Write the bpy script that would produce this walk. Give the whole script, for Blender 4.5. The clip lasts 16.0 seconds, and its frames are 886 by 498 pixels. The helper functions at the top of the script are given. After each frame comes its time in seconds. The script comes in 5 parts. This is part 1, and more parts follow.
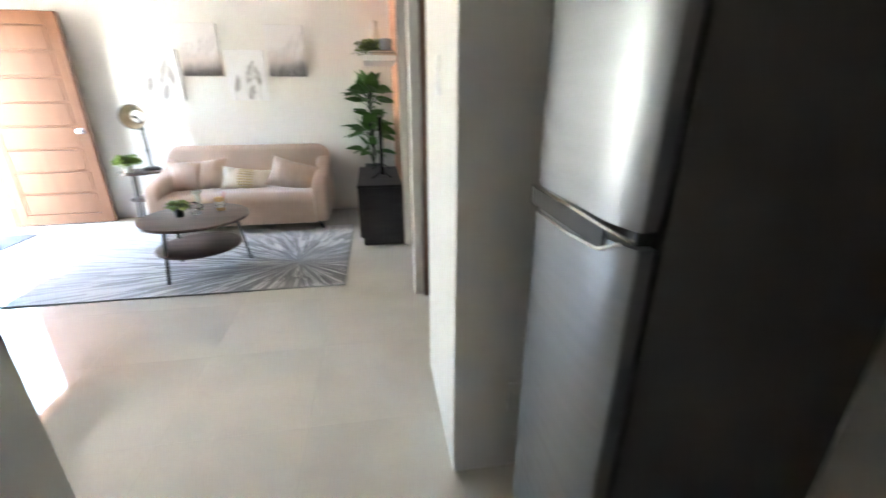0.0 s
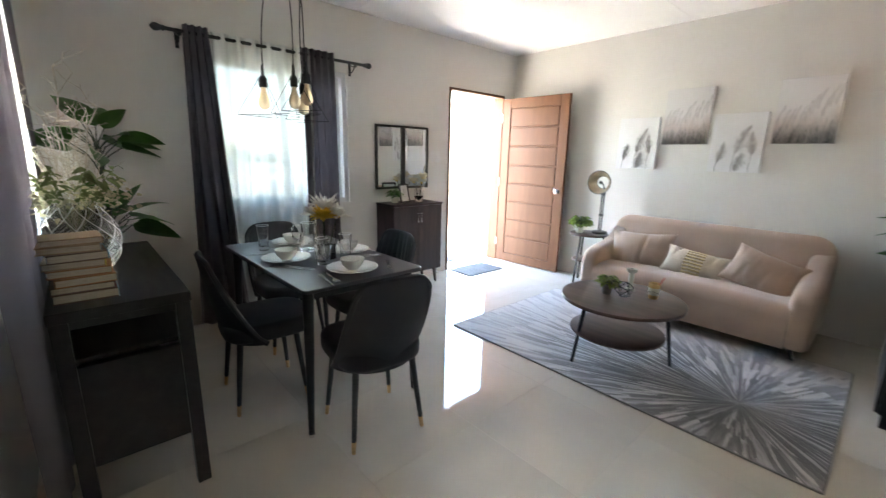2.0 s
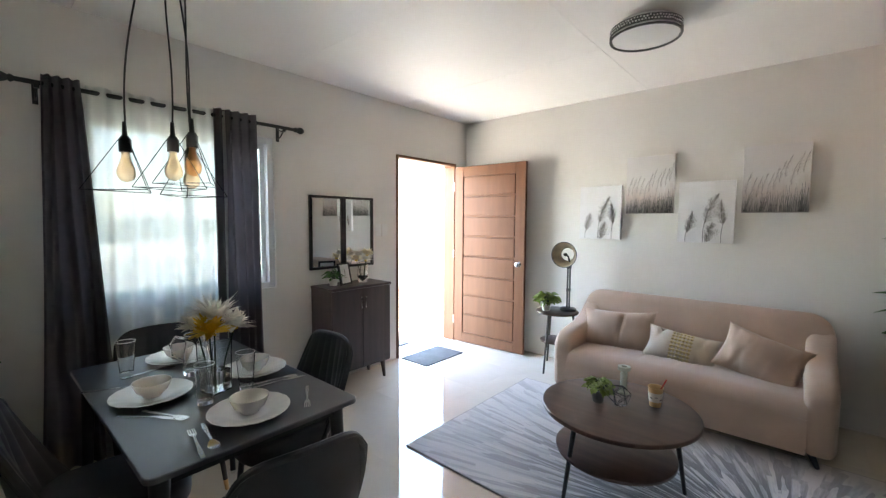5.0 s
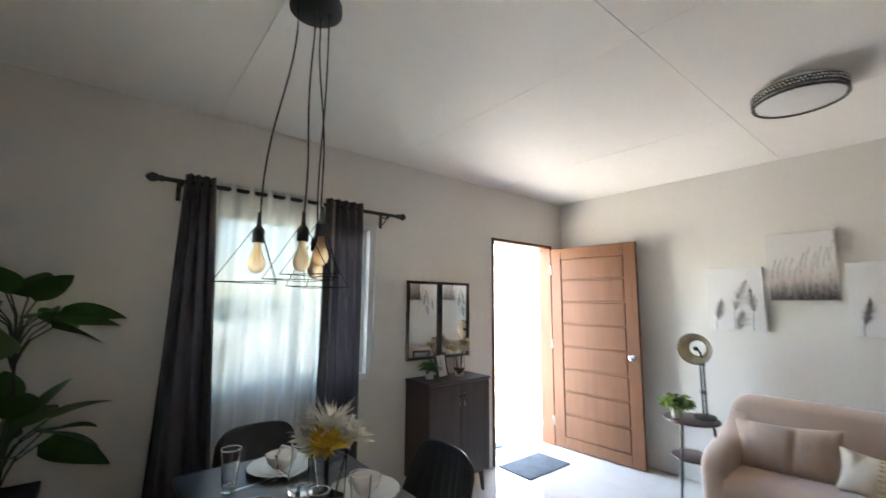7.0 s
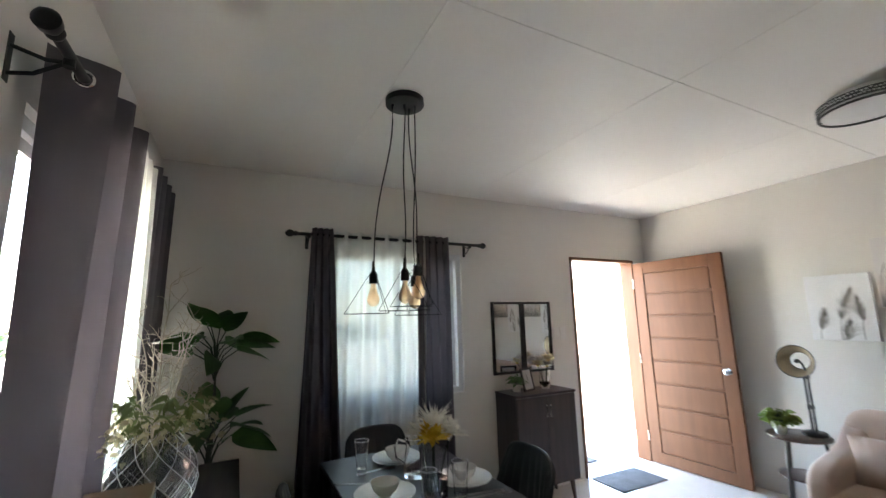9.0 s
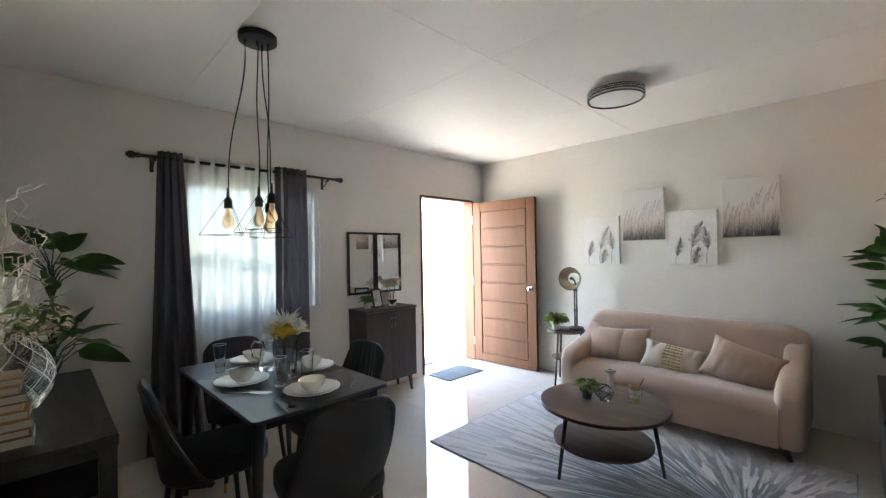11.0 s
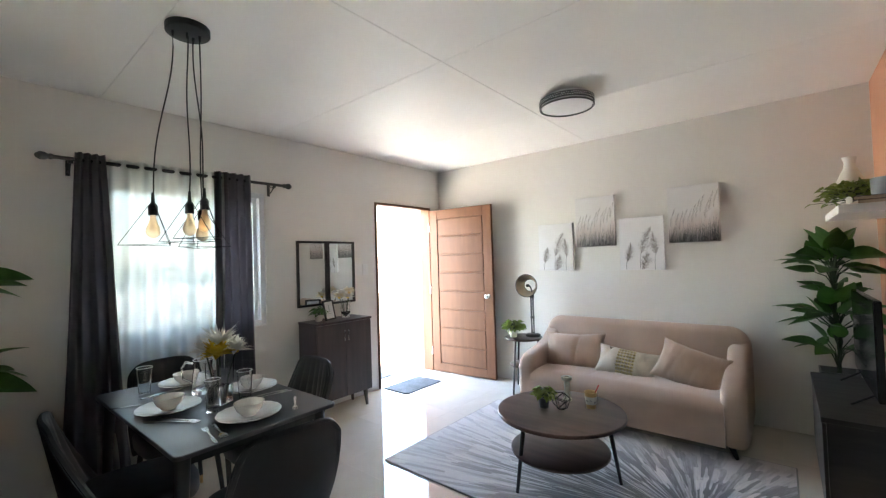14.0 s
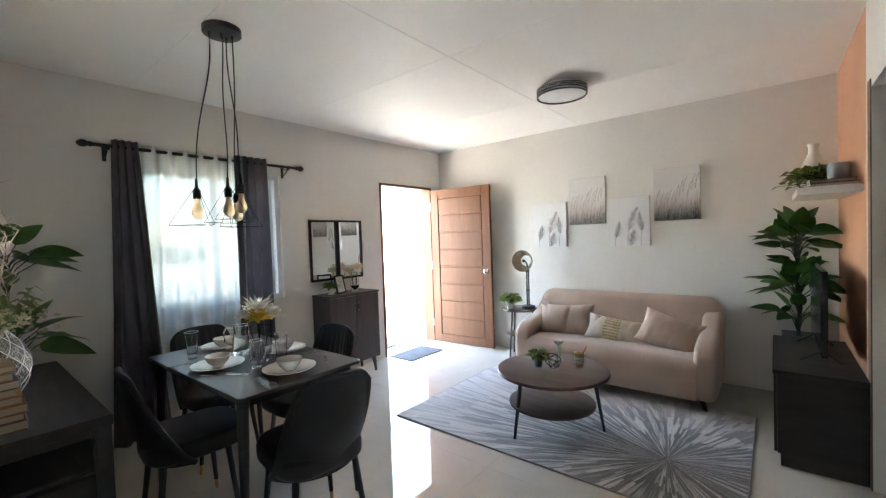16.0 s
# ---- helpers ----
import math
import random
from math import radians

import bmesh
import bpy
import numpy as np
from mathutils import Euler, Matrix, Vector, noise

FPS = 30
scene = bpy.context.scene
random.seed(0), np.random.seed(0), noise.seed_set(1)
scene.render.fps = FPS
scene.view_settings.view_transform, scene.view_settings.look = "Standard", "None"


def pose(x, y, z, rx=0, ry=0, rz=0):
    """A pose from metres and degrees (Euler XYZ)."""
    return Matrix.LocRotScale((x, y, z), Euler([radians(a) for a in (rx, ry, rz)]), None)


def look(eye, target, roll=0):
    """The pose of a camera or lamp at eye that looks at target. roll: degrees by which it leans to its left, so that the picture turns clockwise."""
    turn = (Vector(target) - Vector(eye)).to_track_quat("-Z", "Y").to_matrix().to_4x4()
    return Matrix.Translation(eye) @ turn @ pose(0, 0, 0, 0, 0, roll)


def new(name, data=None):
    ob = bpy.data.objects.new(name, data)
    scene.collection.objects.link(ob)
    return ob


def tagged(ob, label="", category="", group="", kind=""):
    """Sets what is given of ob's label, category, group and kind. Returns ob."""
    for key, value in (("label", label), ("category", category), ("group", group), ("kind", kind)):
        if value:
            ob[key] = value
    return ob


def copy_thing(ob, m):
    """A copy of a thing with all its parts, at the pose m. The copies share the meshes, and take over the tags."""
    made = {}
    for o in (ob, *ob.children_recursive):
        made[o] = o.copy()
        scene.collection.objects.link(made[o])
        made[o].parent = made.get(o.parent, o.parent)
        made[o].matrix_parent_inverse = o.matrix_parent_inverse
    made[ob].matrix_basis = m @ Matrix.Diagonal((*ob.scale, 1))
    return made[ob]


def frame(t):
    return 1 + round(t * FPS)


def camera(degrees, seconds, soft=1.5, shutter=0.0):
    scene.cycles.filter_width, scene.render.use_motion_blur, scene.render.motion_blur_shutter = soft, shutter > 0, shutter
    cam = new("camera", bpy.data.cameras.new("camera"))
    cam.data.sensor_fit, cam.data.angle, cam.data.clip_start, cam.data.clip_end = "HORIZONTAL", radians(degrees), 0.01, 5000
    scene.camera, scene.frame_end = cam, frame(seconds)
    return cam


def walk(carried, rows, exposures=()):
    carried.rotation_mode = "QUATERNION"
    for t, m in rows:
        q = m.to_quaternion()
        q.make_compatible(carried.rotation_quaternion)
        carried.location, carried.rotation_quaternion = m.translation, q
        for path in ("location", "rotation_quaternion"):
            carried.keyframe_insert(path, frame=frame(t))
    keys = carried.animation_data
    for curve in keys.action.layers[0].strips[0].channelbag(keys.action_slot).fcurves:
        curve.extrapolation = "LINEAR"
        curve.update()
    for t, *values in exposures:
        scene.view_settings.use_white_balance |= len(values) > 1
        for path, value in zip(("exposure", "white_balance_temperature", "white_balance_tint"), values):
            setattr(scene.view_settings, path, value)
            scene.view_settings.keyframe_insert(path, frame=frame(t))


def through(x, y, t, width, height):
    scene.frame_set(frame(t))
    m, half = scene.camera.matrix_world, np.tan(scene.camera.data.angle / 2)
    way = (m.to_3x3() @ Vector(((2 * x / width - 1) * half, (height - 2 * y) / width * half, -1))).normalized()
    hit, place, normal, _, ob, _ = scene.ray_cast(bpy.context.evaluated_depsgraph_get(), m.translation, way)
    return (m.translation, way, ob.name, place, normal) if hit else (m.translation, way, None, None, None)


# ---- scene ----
PATH = [
    (0, (3.825, -0.268, 1.351), (4.122, 1.574, 0.631), -0.0),
    (0.5, (3.739, -0.097, 1.325), (3.498, 1.791, 0.711), 0.8),
    (1, (3.686, 0.066, 1.329), (2.957, 1.849, 0.791), 1.2),
    (1.5, (3.642, 0.262, 1.331), (2.461, 1.805, 0.857), 1.5),
    (2, (3.523, 0.403, 1.347), (2.077, 1.711, 0.903), 1.3),
    (2.5, (3.357, 0.475, 1.36), (1.793, 1.661, 0.973), -0.5),
    (3, (3.279, 0.634, 1.394), (1.653, 1.748, 1.059), -2.7),
    (3.5, (3.2, 0.723, 1.39), (1.566, 1.837, 1.093), -3.5),
    (4, (3.164, 0.801, 1.353), (1.627, 2.057, 1.109), -2.4),
    (4.5, (3.145, 0.843, 1.389), (1.813, 2.321, 1.182), -0.4),
    (7, (2.748, 0.818, 1.471), (1.203, 2.061, 1.731), 0.5),
    (7.5, (2.686, 0.82, 1.477), (0.911, 1.668, 1.839), 0.3),
    (8, (2.733, 0.8, 1.502), (0.911, 1.499, 1.939), -0.7),
    (8.5, (2.879, 0.719, 1.537), (1.078, 1.478, 1.962), -1.5),
    (9, (3.104, 0.63, 1.5), (1.344, 1.516, 1.841), -1.4),
    (9.5, (3.354, 0.548, 1.466), (1.672, 1.612, 1.66), -0.9),
    (10, (3.546, 0.471, 1.441), (1.989, 1.724, 1.503), -0.6),
    (12.5, (3.563, 0.595, 1.416), (2.211, 2.067, 1.466), -1.7),
    (13, (3.534, 0.616, 1.417), (2.199, 2.104, 1.493), -1.9),
    (13.5, (3.517, 0.612, 1.416), (2.21, 2.124, 1.496), -2.0),
    (14, (3.525, 0.598, 1.419), (2.244, 2.133, 1.473), -1.8),
    (14.5, (3.569, 0.518, 1.421), (2.308, 2.071, 1.439), -1.6),
    (15, (3.631, 0.412, 1.415), (2.376, 1.969, 1.39), -1.5),
    (15.5, (3.643, 0.337, 1.407), (2.382, 1.888, 1.351), -1.7),
    (16, (3.65, 0.319, 1.422), (2.387, 1.869, 1.364), -2.0),
]
cam = camera(94.9, 16.0, soft=1.25, shutter=0.4)
walk(cam, [(t, look(eye, target, roll)) for t, eye, target, roll in PATH], [(0.0, 6.7, 7200, 10), (0.5, 6.25, 7200, 10), (1.0, 6.08, 7200, 10), (2.5, 5.78, 7200, 10), (7.0, 5.47, 7200, 10), (8.5, 5.22, 7200, 10), (12.5, 5.72, 7200, 10), (16.0, 5.74, 7200, 10)])

# ---- daylight ----
world = bpy.data.worlds.new("sky")
scene.world = world
world.use_nodes = True
sky = world.node_tree.nodes.new("ShaderNodeTexSky")
sky.sky_type, sky.sun_disc = "NISHITA", False
sky.sun_elevation, sky.sun_rotation = radians(60), radians(155)
world.node_tree.links.new(sky.outputs[0], world.node_tree.nodes["Background"].inputs[0])
world.node_tree.nodes["Background"].inputs[1].default_value = 0.15
sun = new("sun", bpy.data.lights.new("sun", "SUN"))
sun.data.energy, sun.data.angle, sun.data.color = 3.6, radians(0.6), (1.0, 0.95, 0.87)
sun.matrix_world = look((0, 0, 10), (-0.211, 0.453, 9.134))

# ---- materials ----
def material(name, colour, rough=0.5, metal=0.0, vary=0.08, scale=6.0, grain=60.0, bump=0.05, stretch=(1, 1, 1), sheen=0.0, coat=0.0, second=None, spec=0.5, apart=False):
    """A surface with variation at two scales: broad stains and fine grain."""
    m = bpy.data.materials.new(name)
    m.use_nodes = True
    n, l = m.node_tree.nodes, m.node_tree.links
    b = n["Principled BSDF"]
    co = n.new("ShaderNodeTexCoord")
    mp = n.new("ShaderNodeMapping")
    mp.inputs["Scale"].default_value = stretch
    l.new(co.outputs["Object"], mp.inputs["Vector"])
    if apart:
        info, mv = n.new("ShaderNodeObjectInfo"), n.new("ShaderNodeVectorMath")
        mv.operation = "SCALE"
        mv.inputs[0].default_value = (31, 17, 23)
        l.new(info.outputs["Random"], mv.inputs["Scale"])
        l.new(mv.outputs[0], mp.inputs["Location"])
    big, fine = n.new("ShaderNodeTexNoise"), n.new("ShaderNodeTexNoise")
    big.inputs["Scale"].default_value, big.inputs["Detail"].default_value = scale, 4.0
    fine.inputs["Scale"].default_value, fine.inputs["Detail"].default_value = grain, 3.0
    for x in (big, fine):
        l.new(mp.outputs[0], x.inputs["Vector"])
    mix = n.new("ShaderNodeMix")
    mix.data_type = "RGBA"
    other = second or tuple(min(1.0, c * (1 - 2.2 * vary)) for c in colour)
    light = tuple(min(1.0, c * (1 + 0.6 * vary)) for c in colour)
    mix.inputs[6].default_value, mix.inputs[7].default_value = (*light, 1), (*other, 1)
    add = n.new("ShaderNodeMath")
    add.operation = "MULTIPLY_ADD"
    l.new(fine.outputs["Fac"], add.inputs[0])
    add.inputs[1].default_value = 0.4
    sub = n.new("ShaderNodeMapRange")
    sub.inputs["From Min"].default_value, sub.inputs["From Max"].default_value = 0.3, 0.7
    sub.inputs["To Min"].default_value, sub.inputs["To Max"].default_value = -0.1, 0.7
    l.new(big.outputs["Fac"], sub.inputs["Value"])
    l.new(sub.outputs[0], add.inputs[2])
    add.use_clamp = True
    l.new(add.outputs[0], mix.inputs[0])
    l.new(mix.outputs[2], b.inputs["Base Color"])
    r = n.new("ShaderNodeMapRange")
    r.inputs["To Min"].default_value, r.inputs["To Max"].default_value = max(0.02, rough * 0.85), min(1, rough * 1.15)
    l.new(big.outputs["Fac"], r.inputs["Value"])
    l.new(r.outputs[0], b.inputs["Roughness"])
    b.inputs["Metallic"].default_value = metal
    b.inputs["Specular IOR Level"].default_value = spec
    b.inputs["Sheen Weight"].default_value = sheen
    b.inputs["Coat Weight"].default_value = coat
    if bump:
        bp = n.new("ShaderNodeBump")
        bp.inputs["Strength"].default_value, bp.inputs["Distance"].default_value = bump, 0.004
        l.new(fine.outputs["Fac"], bp.inputs["Height"])
        l.new(bp.outputs[0], b.inputs["Normal"])
    return m


def clear_glass(name, colour=(1, 1, 1), rough=0.0, ior=1.45):
    m = bpy.data.materials.new(name)
    m.use_nodes = True
    b = m.node_tree.nodes["Principled BSDF"]
    b.inputs["Base Color"].default_value = (*colour, 1)
    b.inputs["Transmission Weight"].default_value = 1.0
    b.inputs["Roughness"].default_value = rough
    b.inputs["IOR"].default_value = ior
    return m


wall_paint = material("wall paint", (0.75, 0.725, 0.68), 0.55, vary=0.025, scale=1.3, grain=90, bump=0.06)
orange_paint = material("terracotta paint", (0.62, 0.30, 0.17), 0.5, vary=0.05, scale=1.5, grain=90, bump=0.06)
ceiling_paint = material("ceiling paint", (0.88, 0.86, 0.82), 0.6, vary=0.02, scale=1.0, grain=120, bump=0.03)
tile_glaze = material("polished tile", (0.64, 0.585, 0.50), 0.03, vary=0.05, scale=2.5, grain=200, bump=0.0, spec=0.95, apart=True)
grout = material("grout", (0.56, 0.52, 0.45), 0.8, vary=0.1, bump=0.1)
door_wood = material("stained door wood", (0.165, 0.066, 0.029), 0.55, vary=0.10, scale=3, grain=26, bump=0.05, stretch=(6, 6, 0.7), spec=0.3)
frame_wood = material("door frame wood", (0.16, 0.085, 0.055), 0.4, vary=0.15, scale=3, grain=30, stretch=(6, 6, 0.7))
black_wood = material("black brown wood", (0.032, 0.027, 0.027), 0.42, vary=0.2, scale=4, grain=40, stretch=(1, 6, 6), bump=0.03, spec=0.3)
concrete = material("outdoor concrete", (0.60, 0.58, 0.54), 0.9, vary=0.1, scale=0.8, grain=30)
# for an added ground sheet, dark so that less light bounces indoors
dark_ground = material("added dark ground", (0.25, 0.235, 0.21), 0.9, vary=0.15, scale=0.8, grain=40)
porch_concrete = material("porch concrete", (0.34, 0.325, 0.30), 0.9, vary=0.12, scale=1.5, grain=40)
sofa_cloth = material("taupe sofa fabric", (0.50, 0.355, 0.27), 0.9, vary=0.07, scale=3, grain=350, bump=0.25, sheen=0.3)
pillow_cloth = material("taupe pillow fabric", (0.45, 0.32, 0.245), 0.9, vary=0.06, scale=6, grain=400, bump=0.25, sheen=0.3)
cream_cloth = material("cream pillow fabric", (0.62, 0.54, 0.44), 0.9, vary=0.05, scale=6, grain=400, bump=0.25)
gold_patch = material("gold woven patch", (0.62, 0.50, 0.28), 0.5, metal=0.3, vary=0.15, scale=20, grain=200)
leather = material("black leatherette", (0.034, 0.034, 0.038), 0.5, vary=0.2, scale=5, grain=220, bump=0.12, spec=0.32)
black_metal = material("black painted metal", (0.02, 0.02, 0.021), 0.4, vary=0.15, scale=8, grain=90)
gold_metal = material("brass tip", (0.62, 0.40, 0.20), 0.3, metal=1.0, vary=0.08, scale=12)
table_steel = material("brushed table steel", (0.66, 0.66, 0.65), 0.2, metal=1.0, vary=0.06, scale=30, bump=0)
chrome = material("chrome", (0.75, 0.75, 0.75), 0.12, metal=1.0, vary=0.04, scale=12, bump=0)
table_lacquer = material("black table lacquer", (0.030, 0.030, 0.034), 0.31, vary=0.10, scale=4, grain=140, bump=0.02, spec=1.0, coat=0.12)
walnut = material("dark walnut veneer", (0.085, 0.046, 0.034), 0.32, vary=0.22, scale=3, grain=28, stretch=(0.8, 7, 7), bump=0.03)
cabinet_wood = material("dark cabinet veneer", (0.06, 0.036, 0.030), 0.4, vary=0.2, scale=3, grain=30, stretch=(7, 7, 0.8), bump=0.03)
curtain_cloth = material("mauve grey curtain", (0.20, 0.183, 0.196), 0.95, vary=0.06, scale=4, grain=500, bump=0.2, spec=0.15)
china = material("white china", (0.84, 0.82, 0.77), 0.12, vary=0.02, scale=10, bump=0, coat=0.3)
white_plastic = material("white plastic", (0.75, 0.74, 0.72), 0.35, vary=0.02, scale=10, bump=0.01)
white_metal = material("white window aluminium", (0.75, 0.75, 0.75), 0.35, vary=0.03, scale=10, bump=0.01)
leaf_pale = material("fresh leaf green", (0.10, 0.22, 0.05), 0.5, vary=0.25, scale=25, grain=90)
stem_green = material("stem", (0.03, 0.05, 0.02), 0.5, vary=0.2, scale=20)
dry_twig = material("dried twig", (0.68, 0.62, 0.51), 0.8, vary=0.2, scale=20, grain=120)
soil = material("soil", (0.03, 0.022, 0.016), 0.95, vary=0.3, scale=30, grain=120, bump=0.6)
dark_pot = material("black pot", (0.015, 0.015, 0.016), 0.35, vary=0.15, scale=10)
grey_pot = material("grey ceramic pot", (0.16, 0.16, 0.16), 0.5, vary=0.1, scale=14)
white_pot = material("white ceramic", (0.72, 0.69, 0.63), 0.4, vary=0.04, scale=10)
steel = material("brushed steel door", (0.235, 0.245, 0.255), 0.42, metal=0.9, vary=0.02, scale=3, grain=80, stretch=(1, 1, 12), bump=0.02)
dark_side = material("dark refrigerator side", (0.05, 0.045, 0.042), 0.5, vary=0.08, scale=4, grain=200, bump=0.04)
mirror_glass = material("mirror", (0.72, 0.72, 0.72), 0.01, metal=1.0, vary=0.0, scale=2, bump=0)
screen_black = material("screen", (0.006, 0.006, 0.007), 0.12, vary=0.1, scale=4, bump=0)
canvas_white = material("canvas", (0.78, 0.77, 0.77), 0.8, vary=0.03, scale=4, grain=300, bump=0.2)
ink_grey = material("printed reed ink", (0.20, 0.195, 0.19), 0.8, vary=0.3, scale=30, grain=100)
ink_soft = material("printed soft reed ink", (0.38, 0.345, 0.33), 0.8, vary=0.2, scale=30, grain=100)
paper = material("book pages", (0.60, 0.50, 0.39), 0.9, vary=0.12, scale=40, grain=300, stretch=(1, 1, 14), bump=0.3)
mat_fibre = material("door mat fibre", (0.055, 0.056, 0.058), 0.95, vary=0.15, scale=8, grain=300, bump=0.5)
amber_filament = material("filament", (0.9, 0.5, 0.2), 0.4, metal=0.5)
glass = clear_glass("clear glass", ior=1.45)
amber_glass = clear_glass("amber bulb glass", (1.0, 0.68, 0.42), 0.3, ior=1.08)
frosted = clear_glass("frosted cut glass", (0.95, 0.96, 0.96), 0.35)
# west glass darkened only to hold down the window's brightness; south glass stays clear
pane_glass = clear_glass("dimming window pane", (0.20, 0.212, 0.208), ior=1.1)
clear_pane = clear_glass("clear window pane", (0.93, 0.95, 0.94), ior=1.1)
lamp_beige = material("beige lamp shade", (0.52, 0.42, 0.28), 0.5, vary=0.08, scale=10)
grey_metal = material("dark grey metal", (0.10, 0.10, 0.10), 0.4, metal=0.6, vary=0.1, scale=14)
diffuser_white = material("lamp diffuser", (0.78, 0.78, 0.77), 0.4, vary=0.02, scale=6, bump=0)


def petal(name, c, through=0.45, rough=0.7, scale=30):
    """Thin petals or leaves that let light through."""
    m = material(name, c, rough, vary=0.12 if rough > 0.5 else 0.28, scale=scale)
    n, l = m.node_tree.nodes, m.node_tree.links
    t, x = n.new("ShaderNodeBsdfTranslucent"), n.new("ShaderNodeMixShader")
    t.inputs[0].default_value = (*c, 1)
    x.inputs[0].default_value = through
    l.new(n["Principled BSDF"].outputs[0], x.inputs[1])
    l.new(t.outputs[0], x.inputs[2])
    l.new(x.outputs[0], n["Material Output"].inputs[0])
    return m


leaf_green = petal("broad leaf green", (0.085, 0.20, 0.045), 0.3, 0.4, 9)
ivy_green = petal("olive ivy leaves", (0.20, 0.27, 0.06), 0.35, 0.45, 25)
petal_white = petal("white petals", (0.82, 0.79, 0.70))
petal_yellow = petal("yellow petals", (0.80, 0.55, 0.08))
petal_blush = petal("cream petals", (0.82, 0.72, 0.50))
dry_leaf = petal("dried pale leaves", (0.56, 0.52, 0.34))
sage_leaf = petal("sage green leaves", (0.20, 0.24, 0.10))


def cover(name, c):
    return material(name, c, 0.55, vary=0.12, scale=14, grain=160, bump=0.08)


def sheer_cloth(name="white sheer voile", open_low=0.02, open_high=0.10):
    """Thin white voile: lets part of the light straight through and scatters the rest."""
    m = bpy.data.materials.new(name)
    m.use_nodes = True
    n, l = m.node_tree.nodes, m.node_tree.links
    out = n["Material Output"]
    n.remove(n["Principled BSDF"])
    tr, dif, clear = n.new("ShaderNodeBsdfTranslucent"), n.new("ShaderNodeBsdfDiffuse"), n.new("ShaderNodeBsdfTransparent")
    tr.inputs[0].default_value = (0.71, 0.72, 0.69, 1)
    dif.inputs[0].default_value = (0.80, 0.80, 0.77, 1)
    clear.inputs[0].default_value = (1, 1, 1, 1)
    a, b = n.new("ShaderNodeMixShader"), n.new("ShaderNodeMixShader")
    a.inputs[0].default_value = 0.5
    weave = n.new("ShaderNodeTexNoise")
    weave.inputs["Scale"].default_value = 9.0
    co, mp = n.new("ShaderNodeTexCoord"), n.new("ShaderNodeMapping")
    mp.inputs["Scale"].default_value = (3, 3, 0.3)
    l.new(co.outputs["Object"], mp.inputs[0])
    l.new(mp.outputs[0], weave.inputs["Vector"])
    r = n.new("ShaderNodeMapRange")
    r.inputs["To Min"].default_value, r.inputs["To Max"].default_value = open_low, open_high
    l.new(weave.outputs["Fac"], r.inputs["Value"])
    l.new(tr.outputs[0], a.inputs[1])
    l.new(dif.outputs[0], a.inputs[2])
    l.new(r.outputs[0], b.inputs[0])
    l.new(clear.outputs[0], b.inputs[2])
    l.new(a.outputs[0], b.inputs[1])
    l.new(b.outputs[0], out.inputs[0])
    return m


sheer = sheer_cloth()
sheer_thin = sheer_cloth("thin white sheer voile", 0.06, 0.18)


